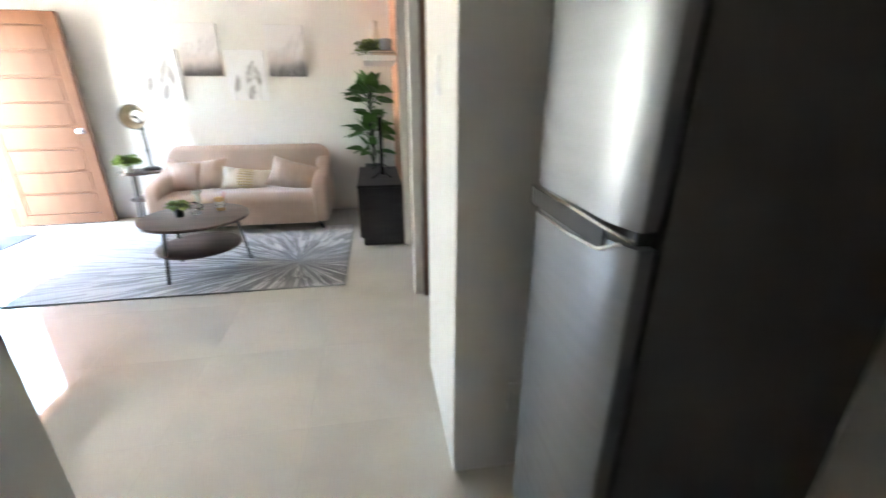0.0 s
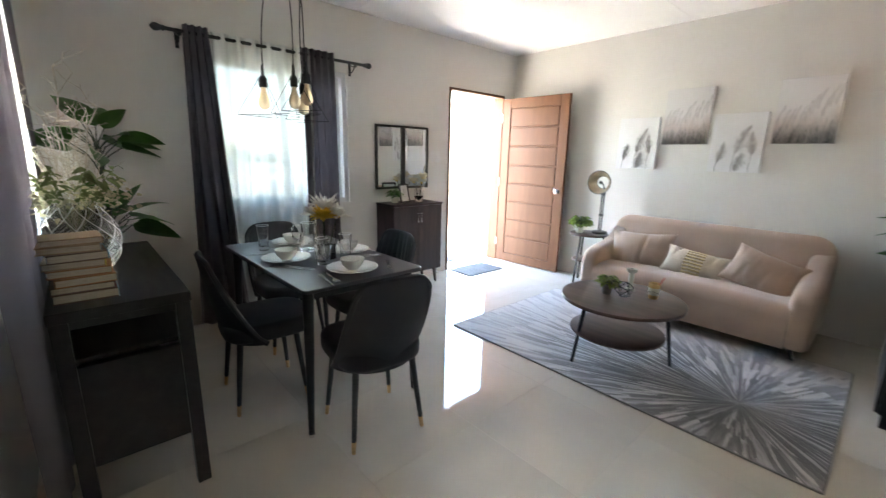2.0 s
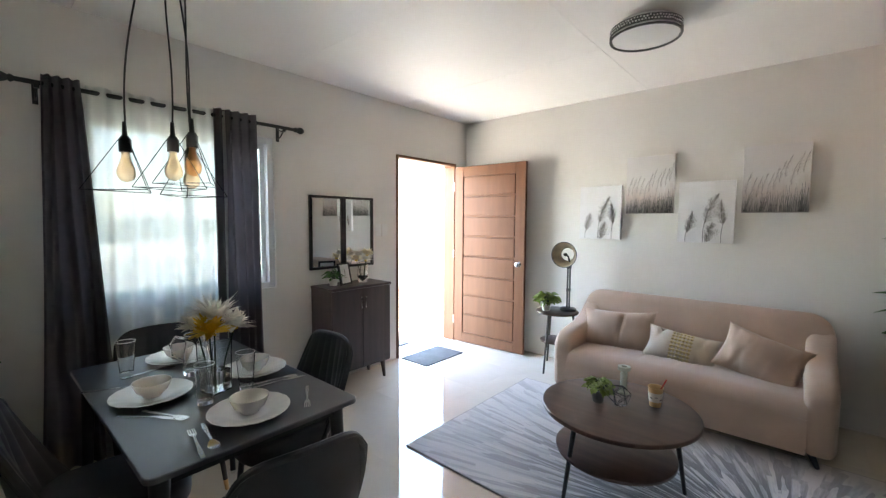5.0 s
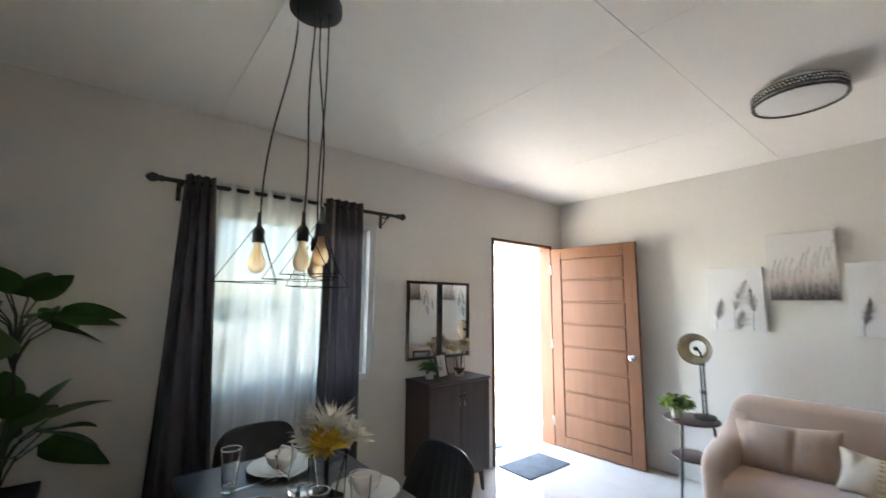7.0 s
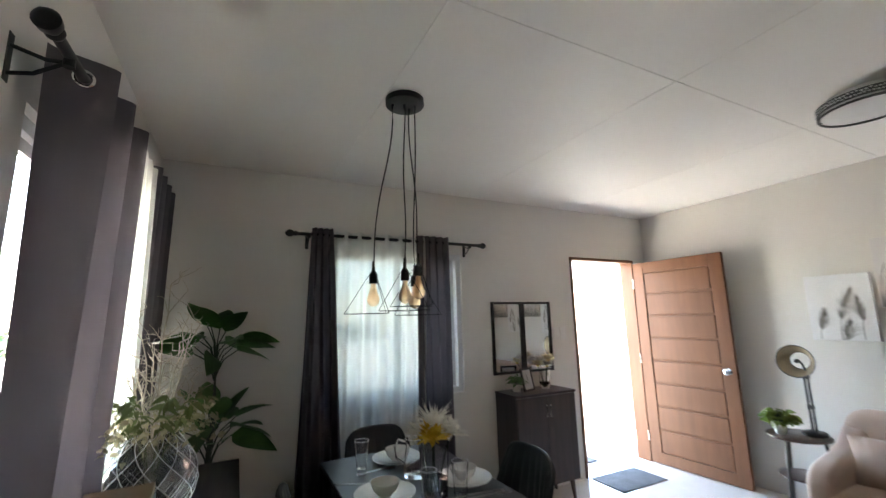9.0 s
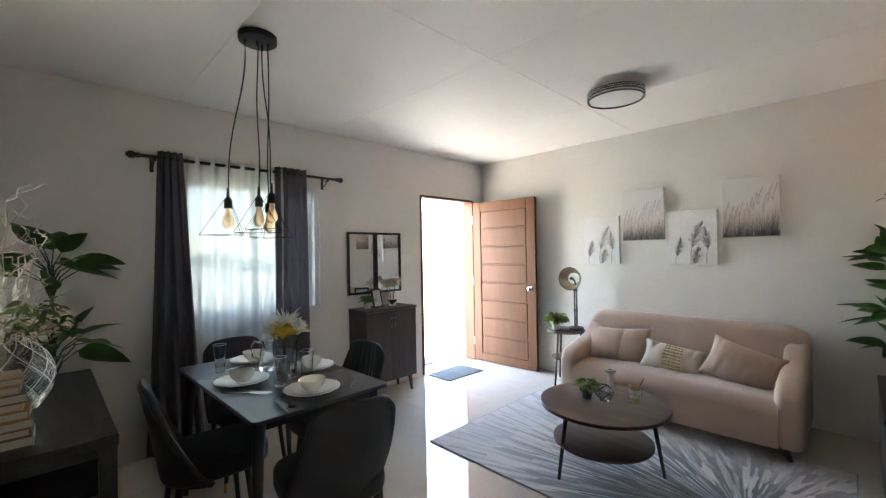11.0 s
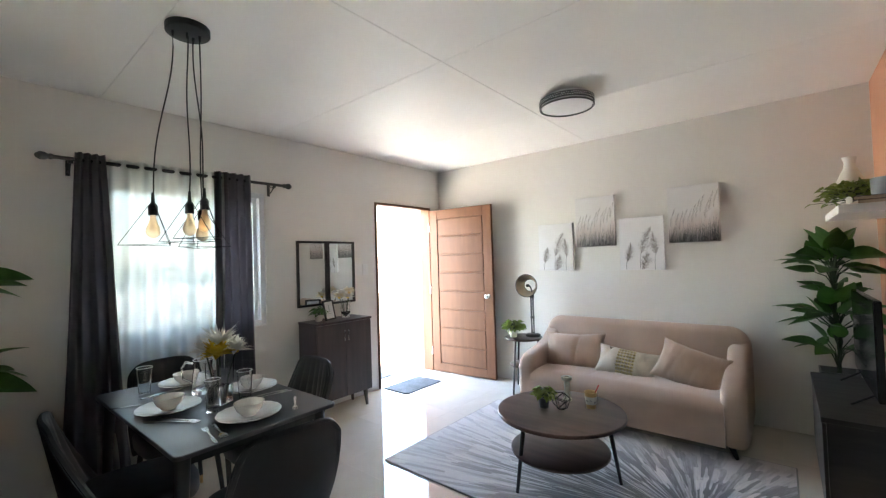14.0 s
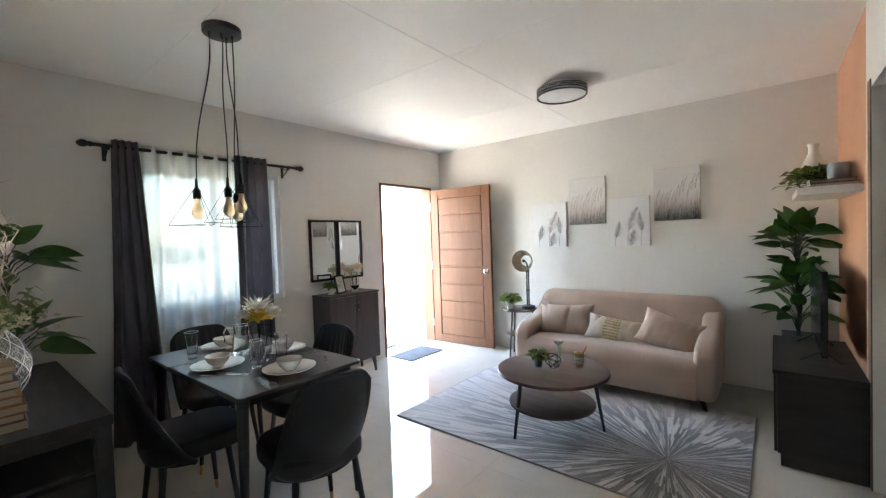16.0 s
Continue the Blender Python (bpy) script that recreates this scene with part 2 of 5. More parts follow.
def burst_rug():
    """Woven rays that spread from the object's origin, paler towards the far end."""
    m = bpy.data.materials.new("burst rug pile")
    m.use_nodes = True
    n, l = m.node_tree.nodes, m.node_tree.links
    b = n["Principled BSDF"]
    co = n.new("ShaderNodeTexCoord")
    flat = n.new("ShaderNodeVectorMath")
    flat.operation = "MULTIPLY"
    flat.inputs[1].default_value = (0.72, 1.2, 0)
    l.new(co.outputs["Object"], flat.inputs[0])
    unit, length = n.new("ShaderNodeVectorMath"), n.new("ShaderNodeVectorMath")
    unit.operation, length.operation = "NORMALIZE", "LENGTH"
    l.new(flat.outputs[0], unit.inputs[0])
    l.new(flat.outputs[0], length.inputs[0])

    def rays(fine, along, seed):
        sc = n.new("ShaderNodeVectorMath")
        sc.operation = "SCALE"
        sc.inputs["Scale"].default_value = fine
        l.new(unit.outputs[0], sc.inputs[0])
        up = n.new("ShaderNodeMath")
        up.operation = "MULTIPLY_ADD"
        l.new(length.outputs["Value"], up.inputs[0])
        up.inputs[1].default_value, up.inputs[2].default_value = along, seed
        c = n.new("ShaderNodeCombineXYZ")
        l.new(up.outputs[0], c.inputs[2])
        s = n.new("ShaderNodeVectorMath")
        l.new(sc.outputs[0], s.inputs[0])
        l.new(c.outputs[0], s.inputs[1])
        return s

    vor = n.new("ShaderNodeTexVoronoi")
    vor.feature, vor.distance = "F1", "CHEBYCHEV"
    vor.inputs["Randomness"].default_value = 0.75
    vor.inputs["Scale"].default_value = 1.0
    l.new(rays(38.0, 4.6, 2.0).outputs[0], vor.inputs["Vector"])
    bw = n.new("ShaderNodeSeparateColor")
    l.new(vor.outputs["Color"], bw.inputs[0])
    fine = n.new("ShaderNodeTexNoise")
    fine.inputs["Scale"].default_value, fine.inputs["Detail"].default_value = 1.0, 3.0
    l.new(rays(95.0, 9.0, 7.0).outputs[0], fine.inputs["Vector"])
    mul = n.new("ShaderNodeMath")
    mul.operation = "MULTIPLY_ADD"
    l.new(fine.outputs["Fac"], mul.inputs[0])
    mul.inputs[1].default_value = 0.70
    half = n.new("ShaderNodeMath")
    half.operation = "MULTIPLY"
    half.inputs[1].default_value = 0.82
    l.new(bw.outputs[0], half.inputs[0])
    l.new(half.outputs[0], mul.inputs[2])
    far = n.new("ShaderNodeMapRange")
    far.inputs["From Min"].default_value, far.inputs["From Max"].default_value = 0.05, 1.1
    far.inputs["To Min"].default_value, far.inputs["To Max"].default_value = -0.46, 0.10
    l.new(length.outputs["Value"], far.inputs["Value"])
    tot = n.new("ShaderNodeMath")
    l.new(mul.outputs[0], tot.inputs[0])
    l.new(far.outputs[0], tot.inputs[1])
    ramp = n.new("ShaderNodeValToRGB")
    e = ramp.color_ramp.elements
    e[0].position, e[0].color = 0.36, (0.07, 0.062, 0.065, 1)
    e[1].position, e[1].color = 0.98, (0.56, 0.51, 0.485, 1)
    for p, c in ((0.55, 0.16), (0.72, 0.32)):
        k = e.new(p)
        k.color = (c, c * 0.91, c * 0.91, 1)
    l.new(tot.outputs[0], ramp.inputs[0])
    fade, pale = n.new("ShaderNodeMapRange"), n.new("ShaderNodeMix")
    fade.inputs["From Min"].default_value, fade.inputs["From Max"].default_value = 0.42, 1.25
    fade.inputs["To Max"].default_value = 0.70
    l.new(length.outputs["Value"], fade.inputs["Value"])
    pale.data_type = "RGBA"
    pale.inputs[7].default_value = (0.42, 0.385, 0.365, 1)
    l.new(fade.outputs[0], pale.inputs[0])
    l.new(ramp.outputs[0], pale.inputs[6])
    l.new(pale.outputs[2], b.inputs["Base Color"])
    b.inputs["Roughness"].default_value = 0.8
    b.inputs["Sheen Weight"].default_value = 0.3
    pile = n.new("ShaderNodeTexNoise")
    pile.inputs["Scale"].default_value = 300
    l.new(co.outputs["Object"], pile.inputs["Vector"])
    hi = n.new("ShaderNodeMath")
    hi.operation = "MULTIPLY_ADD"
    hi.inputs[1].default_value = 0.4
    l.new(pile.outputs["Fac"], hi.inputs[0])
    l.new(tot.outputs[0], hi.inputs[2])
    bp = n.new("ShaderNodeBump")
    bp.inputs["Strength"].default_value, bp.inputs["Distance"].default_value = 0.6, 0.004
    l.new(hi.outputs[0], bp.inputs["Height"])
    l.new(bp.outputs[0], b.inputs["Normal"])
    return m


rug_pile = burst_rug()


def field_print(name):
    """A canvas print: pale sky turning rosy and then dark grey towards the foot."""
    m = bpy.data.materials.new(name)
    m.use_nodes = True
    n, l = m.node_tree.nodes, m.node_tree.links
    b = n["Principled BSDF"]
    co, sep = n.new("ShaderNodeTexCoord"), n.new("ShaderNodeSeparateXYZ")
    l.new(co.outputs["Object"], sep.inputs[0])
    ns, mp = n.new("ShaderNodeTexNoise"), n.new("ShaderNodeMapping")
    mp.inputs["Scale"].default_value = (14, 1, 3)
    mp.inputs["Rotation"].default_value = (0, radians(25), 0)
    ns.inputs["Scale"].default_value, ns.inputs["Detail"].default_value = 1.6, 5.0
    l.new(co.outputs["Object"], mp.inputs[0])
    l.new(mp.outputs[0], ns.inputs["Vector"])
    ma = n.new("ShaderNodeMath")
    ma.operation = "MULTIPLY_ADD"
    l.new(ns.outputs["Fac"], ma.inputs[0])
    ma.inputs[1].default_value = -0.20
    l.new(sep.outputs[2], ma.inputs[2])
    ra = n.new("ShaderNodeMapRange")
    ra.inputs["From Min"].default_value, ra.inputs["From Max"].default_value = -0.40, -0.02
    l.new(ma.outputs[0], ra.inputs["Value"])
    ramp = n.new("ShaderNodeValToRGB")
    e = ramp.color_ramp.elements
    e[0].position, e[0].color = 0.0, (0.24, 0.23, 0.225, 1)
    e[1].position, e[1].color = 0.85, (0.72, 0.70, 0.69, 1)
    for p, c in ((0.25, (0.40, 0.365, 0.345, 1)), (0.5, (0.58, 0.50, 0.47, 1))):
        k = e.new(p)
        k.color = c
    l.new(ra.outputs[0], ramp.inputs[0])
    l.new(ramp.outputs[0], b.inputs["Base Color"])
    b.inputs["Roughness"].default_value = 0.8
    return m


field_canvas = field_print("reed field canvas")

# ---- building helpers ----
def part(name, bm, mat, parent=None, label="", smooth=False):
    me = bpy.data.meshes.new(name)
    bmesh.ops.recalc_face_normals(bm, faces=bm.faces)
    if smooth:
        for f in bm.faces:
            f.smooth = True
    bm.to_mesh(me)
    bm.free()
    if smooth:
        me.set_sharp_from_angle(angle=radians(40))
    for m in mat if isinstance(mat, (list, tuple)) else [mat]:
        me.materials.append(m)
    ob = new(name, me)
    if parent:
        ob.parent = parent
    if label:
        tagged(ob, label)
    return ob


def thing(name, m, label, category, group=""):
    ob = new(name)
    ob.empty_display_size = 0.05
    ob.matrix_world = m
    return tagged(ob, label, category, group)


def box(bm, x0, x1, y0, y1, z0, z1, bevel=0.0, seg=2, turn=None):
    r = bmesh.ops.create_cube(bm, size=1.0, matrix=Matrix.LocRotScale(((x0 + x1) / 2, (y0 + y1) / 2, (z0 + z1) / 2), None, (x1 - x0, y1 - y0, z1 - z0)))
    vs = r["verts"]
    if bevel:
        es = list({e for v in vs for e in v.link_edges})
        b = bmesh.ops.bevel(bm, geom=es, offset=bevel, segments=seg, affect="EDGES", profile=0.5)
        vs = b["verts"]
    if turn:
        bmesh.ops.transform(bm, matrix=turn, verts=vs)
    return bm


def boxes(*rows, bevel=0.0):
    bm = bmesh.new()
    for r in rows:
        box(bm, *r, bevel=bevel)
    return bm


def rod(bm, a, b, r0, r1=None, seg=16):
    """A round bar from a to b, tapering from r0 to r1."""
    a, b = Vector(a), Vector(b)
    d = b - a
    m = Matrix.Translation((a + b) / 2) @ d.to_track_quat("Z", "Y").to_matrix().to_4x4()
    bmesh.ops.create_cone(bm, cap_ends=True, segments=seg, radius1=r0, radius2=r0 if r1 is None else r1, depth=d.length, matrix=m)
    return bm


def lathe(bm, profile, seg=32, m=None):
    """Turn a profile of (radius, height) round z."""
    m = m or Matrix()
    rings = []
    for r, z in profile:
        if r < 1e-5:
            rings.append([bm.verts.new(m @ Vector((0, 0, z)))])
        else:
            rings.append([bm.verts.new(m @ Vector((r * math.cos(2 * math.pi * i / seg), r * math.sin(2 * math.pi * i / seg), z))) for i in range(seg)])
    for a, b in zip(rings, rings[1:]):
        for i in range(seg):
            j = (i + 1) % seg
            f = [a[i % len(a)], a[j % len(a)], b[j % len(b)], b[i % len(b)]]
            f = [v for k, v in enumerate(f) if v not in f[:k]]
            if len(f) > 2:
                bm.faces.new(f)
    return bm


def tube(bm, pts, r, seg=8, r_end=None):
    """A bent round tube along points."""
    pts = [Vector(p) for p in pts]
    rings = []
    for i, p in enumerate(pts):
        d = (pts[min(i + 1, len(pts) - 1)] - pts[max(i - 1, 0)]).normalized()
        q = d.to_track_quat("Z", "Y")
        rr = r if r_end is None else r + (r_end - r) * i / (len(pts) - 1)
        rings.append([bm.verts.new(p + q @ Vector((rr * math.cos(2 * math.pi * k / seg), rr * math.sin(2 * math.pi * k / seg), 0))) for k in range(seg)])
    for a, b in zip(rings, rings[1:]):
        for k in range(seg):
            bm.faces.new((a[k], a[(k + 1) % seg], b[(k + 1) % seg], b[k]))
    bm.faces.new(rings[0])
    bm.faces.new(rings[-1])
    return bm


def structure(name, bm, mat, label, category):
    return tagged(part(name, bm, mat), label, category, kind="structure")


def torus(bm, R, r, m=None, seg=20, ring=8):
    m = m or Matrix()
    vs = [[bm.verts.new(m @ Vector(((R + r * math.cos(2 * math.pi * j / ring)) * math.cos(2 * math.pi * i / seg), (R + r * math.cos(2 * math.pi * j / ring)) * math.sin(2 * math.pi * i / seg), r * math.sin(2 * math.pi * j / ring)))) for j in range(ring)] for i in range(seg)]
    for i in range(seg):
        for j in range(ring):
            bm.faces.new((vs[i][j], vs[(i + 1) % seg][j], vs[(i + 1) % seg][(j + 1) % ring], vs[i][(j + 1) % ring]))
    return bm


def grid(bm, fn, nu, nv):
    """A sheet of quads from fn(u, v), u and v from 0 to 1."""
    vs = [[bm.verts.new(fn(i / nu, j / nv)) for j in range(nv + 1)] for i in range(nu + 1)]
    for i in range(nu):
        for j in range(nv):
            bm.faces.new((vs[i][j], vs[i + 1][j], vs[i + 1][j + 1], vs[i][j + 1]))
    return vs


def shell(bm, front, back, nu, nv):
    """A closed body between two sheets."""
    a, b = grid(bm, front, nu, nv), grid(bm, back, nu, nv)
    for i in range(nu):
        bm.faces.new((a[i][0], a[i + 1][0], b[i + 1][0], b[i][0]))
        bm.faces.new((a[i][nv], a[i + 1][nv], b[i + 1][nv], b[i][nv]))
    for j in range(nv):
        bm.faces.new((a[0][j], a[0][j + 1], b[0][j + 1], b[0][j]))
        bm.faces.new((a[nu][j], a[nu][j + 1], b[nu][j + 1], b[nu][j]))
    return bm


def slab(bm, outline, depth, bevel=0.0, seg=3, m=None):
    """A flat outline (x, y) given a depth along z, with rounded edges."""
    n0 = set(bm.verts)
    vs = [bm.verts.new((x, y, 0)) for x, y in outline]
    f = bm.faces.new(vs)
    r = bmesh.ops.extrude_face_region(bm, geom=[f])
    top = [v for v in r["geom"] if isinstance(v, bmesh.types.BMVert)]
    bmesh.ops.translate(bm, vec=(0, 0, depth), verts=top)
    if bevel:
        es = [e for e in {e for v in vs + top for e in v.link_edges} if abs(e.verts[0].co.z - e.verts[1].co.z) < 1e-6]
        bmesh.ops.bevel(bm, geom=es, offset=bevel, segments=seg, affect="EDGES", profile=0.5)
    if m:
        bmesh.ops.transform(bm, matrix=m, verts=[v for v in bm.verts if v not in n0])
    return bm


def rounded(w, h, r, n=6):
    """A rectangle's outline with round corners, about its centre."""
    out = []
    for cx, cy, a in ((w / 2 - r, h / 2 - r, 0), (-w / 2 + r, h / 2 - r, 90), (-w / 2 + r, -h / 2 + r, 180), (w / 2 - r, -h / 2 + r, 270)):
        for k in range(n + 1):
            t = radians(a + 90 * k / n)
            out.append((cx + r * math.cos(t), cy + r * math.sin(t)))
    return out


def disc(r, n=48):
    return [(r * math.cos(2 * math.pi * k / n), r * math.sin(2 * math.pi * k / n)) for k in range(n)]


# ---- room ----
NORTH, SOUTH, EAST, HIGH = 4.77, 0.13, 4.045, 2.595
WY0, WY1, WZ0, WZ1 = 1.22, 2.365, 0.90, 2.06
SX0, SX1 = 0.80, 1.81
structure("wall_west", boxes((-0.15, 0, SOUTH - 0.15, WY0, 0, HIGH), (-0.15, 0, WY0, WY1, 0, WZ0), (-0.15, 0, WY0, WY1, WZ1, HIGH),
          (-0.15, 0, WY1, 3.63, 0, HIGH), (-0.15, 0, 3.63, 4.57, 2.10, HIGH), (-0.15, 0, 4.57, NORTH + 0.15, 0, HIGH)),
          wall_paint, "pale warm grey painted wall with entrance doorway and window", "wall")
structure("wall_north", boxes((0, EAST + 0.17, NORTH, NORTH + 0.15, 0, HIGH)), wall_paint, "pale warm grey painted wall behind the sofa", "wall")
structure("wall_south", boxes((0, SX0, SOUTH - 0.15, SOUTH, 0, HIGH), (SX0, SX1, SOUTH - 0.15, SOUTH, 0, WZ0), (SX0, SX1, SOUTH - 0.15, SOUTH, WZ1, HIGH),
          (SX1, 3.46, SOUTH - 0.15, SOUTH, 0, HIGH)), wall_paint, "pale warm grey painted wall with a curtained window", "wall")
structure("wall_accent", boxes((EAST, EAST + 0.17, 3.52, NORTH, 0, HIGH)), orange_paint, "terracotta orange painted accent wall behind the television", "wall")
structure("wall_east", boxes((EAST, EAST + 0.17, 1.52, 3.518, 2.12, HIGH), (EAST, EAST + 0.17, 3.36, 3.518, 0, 2.118), (EAST, EAST + 0.17, 2.33, 2.47, 0, 2.118)),
          wall_paint, "pale painted wall with two inner doorways", "wall")
structure("wall_pillar", boxes((EAST, 4.90, 0.853, 1.52, 0, HIGH)), wall_paint, "white painted wall end beside the refrigerator", "wall")
structure("wall_kitchen", boxes((3.31, 3.46, -2.6, SOUTH - 0.152, 0, HIGH), (3.31, 5.05, -2.75, -2.602, 0, HIGH),
          (4.90, 5.05, -2.60, 1.518, 0, HIGH)), wall_paint, "pale painted kitchen walls", "wall")
structure("wall_inner", boxes((4.6, 5.6, 3.40, 3.52, 0, HIGH), (5.6, 5.75, 1.4, 3.52, 0, HIGH), (4.902, 5.6, 1.40, 1.52, 0, HIGH), (EAST + 0.172, 4.6, 3.40, 3.52, 0, HIGH)), wall_paint, "plain painted walls of the inner rooms", "wall")

# inner door frames in the two east doorways
for i, (y0, y1) in enumerate(((2.47, 3.36), (1.52, 2.33))):
    d = structure(f"door_{i + 2}", boxes((EAST + 0.06, EAST + 0.172, y0, y0 + 0.035, 0, 2.118), (EAST + 0.06, EAST + 0.172, y1 - 0.035, y1, 0, 2.118), (EAST + 0.06, EAST + 0.172, y0 + 0.036, y1 - 0.036, 2.08, 2.118), bevel=0.003),
                  frame_wood, "dark brown wooden door frame of an inner doorway", "door frame")
structure("accent_door_casing", boxes((EAST - 0.006, EAST + 0.0, 3.362, 3.44, 0, 2.16), bevel=0.002), frame_wood, "dark brown wooden casing beside the terracotta wall", "door casing")

# ceiling boards with open joints
bm = boxes((-0.15, 5.75, -2.75, NORTH + 0.15, HIGH + 0.012, HIGH + 0.1))
xs, ys = [-0.15, 2.02, 4.46, 5.75], [-2.75, -2.44, -1.22, 0.0, 1.225, 2.445, 3.665, NORTH + 0.15]
for i, (x0, x1) in enumerate(zip(xs, xs[1:])):
    for y0, y1 in zip(ys, ys[1:]):
        box(bm, x0 + 0.0014, x1 - 0.0014, y0 + 0.0014, y1 - 0.0014, HIGH, HIGH + 0.013)
structure("ceiling", bm, ceiling_paint, "white painted board ceiling with fine joints", "ceiling")

# floor slab under the tiles
floor = structure("floor", boxes((-0.15, 5.75, -2.75, NORTH + 0.15, -0.15, -0.0016)), grout, "polished cream porcelain floor tiles with thin joints", "floor")

# outdoors
structure("ground", boxes((-400, 400, -400, 400, -0.35, -0.152)), concrete, "pale sunlit concrete ground outside", "ground")
# no road is known here: dark sheet added to calm the ceiling by the door
structure("road", boxes((-16, -1.36, -14, 14, -0.1518, -0.14)), dark_ground, "added dark ground sheet that lowers the light thrown indoors", "road")
structure("porch", boxes((-1.35, -0.152, 3.2, 5.0, -0.152, -0.03), bevel=0.01), porch_concrete, "pale concrete porch slab at the entrance", "porch")

# ---- entrance door, windows, curtains ----
door = structure("door_1", boxes((-0.152, 0.012, 3.631, 3.662, 0, 2.099), (-0.152, 0.012, 4.538, 4.569, 0, 2.099), (-0.152, 0.012, 3.663, 4.537, 2.068, 2.099), bevel=0.004), door_wood, "open panelled wooden entrance door in its wooden frame", "door")
leaf = bmesh.new()
LW, LH = 0.908, 2.045
box(leaf, 0, 0.115, -0.02, 0.02, 0, LH, 0.003)
box(leaf, LW - 0.115, LW, -0.02, 0.02, 0, LH, 0.003)
box(leaf, 0.1155, LW - 0.1155, -0.0195, 0.0195, LH - 0.115, LH, 0.003)
box(leaf, 0.1155, LW - 0.1155, -0.0195, 0.0195, 0, 0.105, 0.003)
box(leaf, 0.11, LW - 0.11, -0.0015, 0.0015, 0.10, LH - 0.11)
leaf_ob = part("door_leaf", leaf, door_wood, door, "warm brown stained wooden door leaf standing open")
leaf_ob.matrix_world = pose(0.022, 4.558, 0.012, 0, 0, 3.2)
step = (LH - 0.115 - 0.105) / 8
for k in range(8):
    p = part("panel", box(bmesh.new(), 0.124, LW - 0.124, -0.016, 0.016, 0.105 + k * step + 0.011, 0.105 + (k + 1) * step - 0.011, 0.005), door_wood, leaf_ob)
kn = bmesh.new()
for s in (-1, 1):
    rod(kn, (LW - 0.06, s * 0.02, 0.965), (LW - 0.06, s * 0.028, 0.965), 0.03, 0.028, 20)
    rod(kn, (LW - 0.06, s * 0.028, 0.965), (LW - 0.06, s * 0.05, 0.965), 0.011, 0.011, 12)
    lathe(kn, [(0, 0), (0.018, 0.004), (0.027, 0.016), (0.026, 0.028), (0.014, 0.038), (0, 0.04)], 20, Matrix.Translation((LW - 0.06, s * 0.045, 0.965)) @ pose(0, 0, 0, -90 * s))
part("door_knob", kn, chrome, leaf_ob, "round chrome door knob", smooth=True)
for z in (0.25, 1.03, 1.82):
    part("hinge", rod(bmesh.new(), (-0.008, -0.022, z - 0.05), (-0.008, -0.022, z + 0.05), 0.008), chrome, leaf_ob)


def window(name, m, w, h, label, pane=None):
    """A white two-sash sliding window; x across, z up from the sill, y outwards."""
    f = bmesh.new()
    t = 0.045
    for a in ((0, t, 0, 0.09, 0, h), (w - t, w, 0, 0.09, 0, h), (t, w - t, 0, 0.09, 0, t), (t, w - t, 0, 0.09, h - t, h)):
        box(f, *a, bevel=0.003)
    win = tagged(part(name, f, white_metal), label, "window", kind="structure")
    win.matrix_world = m
    for k, (a, b, y) in enumerate(((t, w / 2 + 0.02, 0.02), (w / 2 - 0.02, w - t, 0.052))):
        s = bmesh.new()
        for q in ((a, a + 0.035, y, y + 0.025, t, h - t), (b - 0.035, b, y, y + 0.025, t, h - t), (a + 0.035, b - 0.035, y, y + 0.025, t, t + 0.04), (a + 0.035, b - 0.035, y, y + 0.025, h - t - 0.04, h - t)):
            box(s, *q, bevel=0.002)
        sash = part("sash", s, white_metal, win)
        p = part("pane", boxes((a + 0.035, b - 0.035, y + 0.010, y + 0.015, t + 0.04, h - t - 0.04)), pane or pane_glass, sash)
        p.visible_shadow = False
    return win


window("window_1", pose(-0.02, WY0, WZ0, 0, 0, 90), WY1 - WY0, WZ1 - WZ0, "white aluminium sliding window behind sheer curtain")
window("window_2", pose(SX1, SOUTH - 0.03, WZ0, 0, 0, 180), SX1 - SX0, WZ1 - WZ0, "white aluminium sliding window behind grey curtains", clear_pane)


def curtain_rod(m, length, label):
    """A black rod along x with finials and two brackets that reach back to the wall at y = wall."""
    ob = thing("curtain_rod", m, label, "curtain rod", "curtain rods")
    part("pole", rod(bmesh.new(), (0.04, 0, 0), (length - 0.04, 0, 0), 0.0125), black_metal, ob, smooth=True)
    for s in (0, 1):
        b = bmesh.new()
        prof = [(0.0, 0.075), (0.012, 0.07), (0.026, 0.05), (0.024, 0.03), (0.014, 0.012), (0.019, 0.006), (0.019, 0.0), (0.0125, -0.012)]
        q = Matrix.Translation((length - 0.05 if s else 0.05, 0, 0)) @ pose(0, 0, 0, 0, 90 if s else -90)
        part("finial", lathe(b, prof[::-1], 20, q), black_metal, ob, smooth=True)
        x = length - 0.14 if s else 0.14
        c = bmesh.new()
        box(c, x - 0.012, x + 0.012, 0.104, 0.111, -0.09, 0.03, 0.001)
        tube(c, [(x, 0.106, -0.07), (x, 0.06, -0.06), (x, 0.02, -0.03), (x, 0, -0.014)], 0.005)
        tube(c, [(x, 0.106, 0.0), (x, 0.04, -0.02), (x, 0, -0.016)], 0.005)
        rod(c, (x, 0, -0.028), (x, 0, -0.008), 0.012)
        part("bracket", c, black_metal, ob)
    return ob


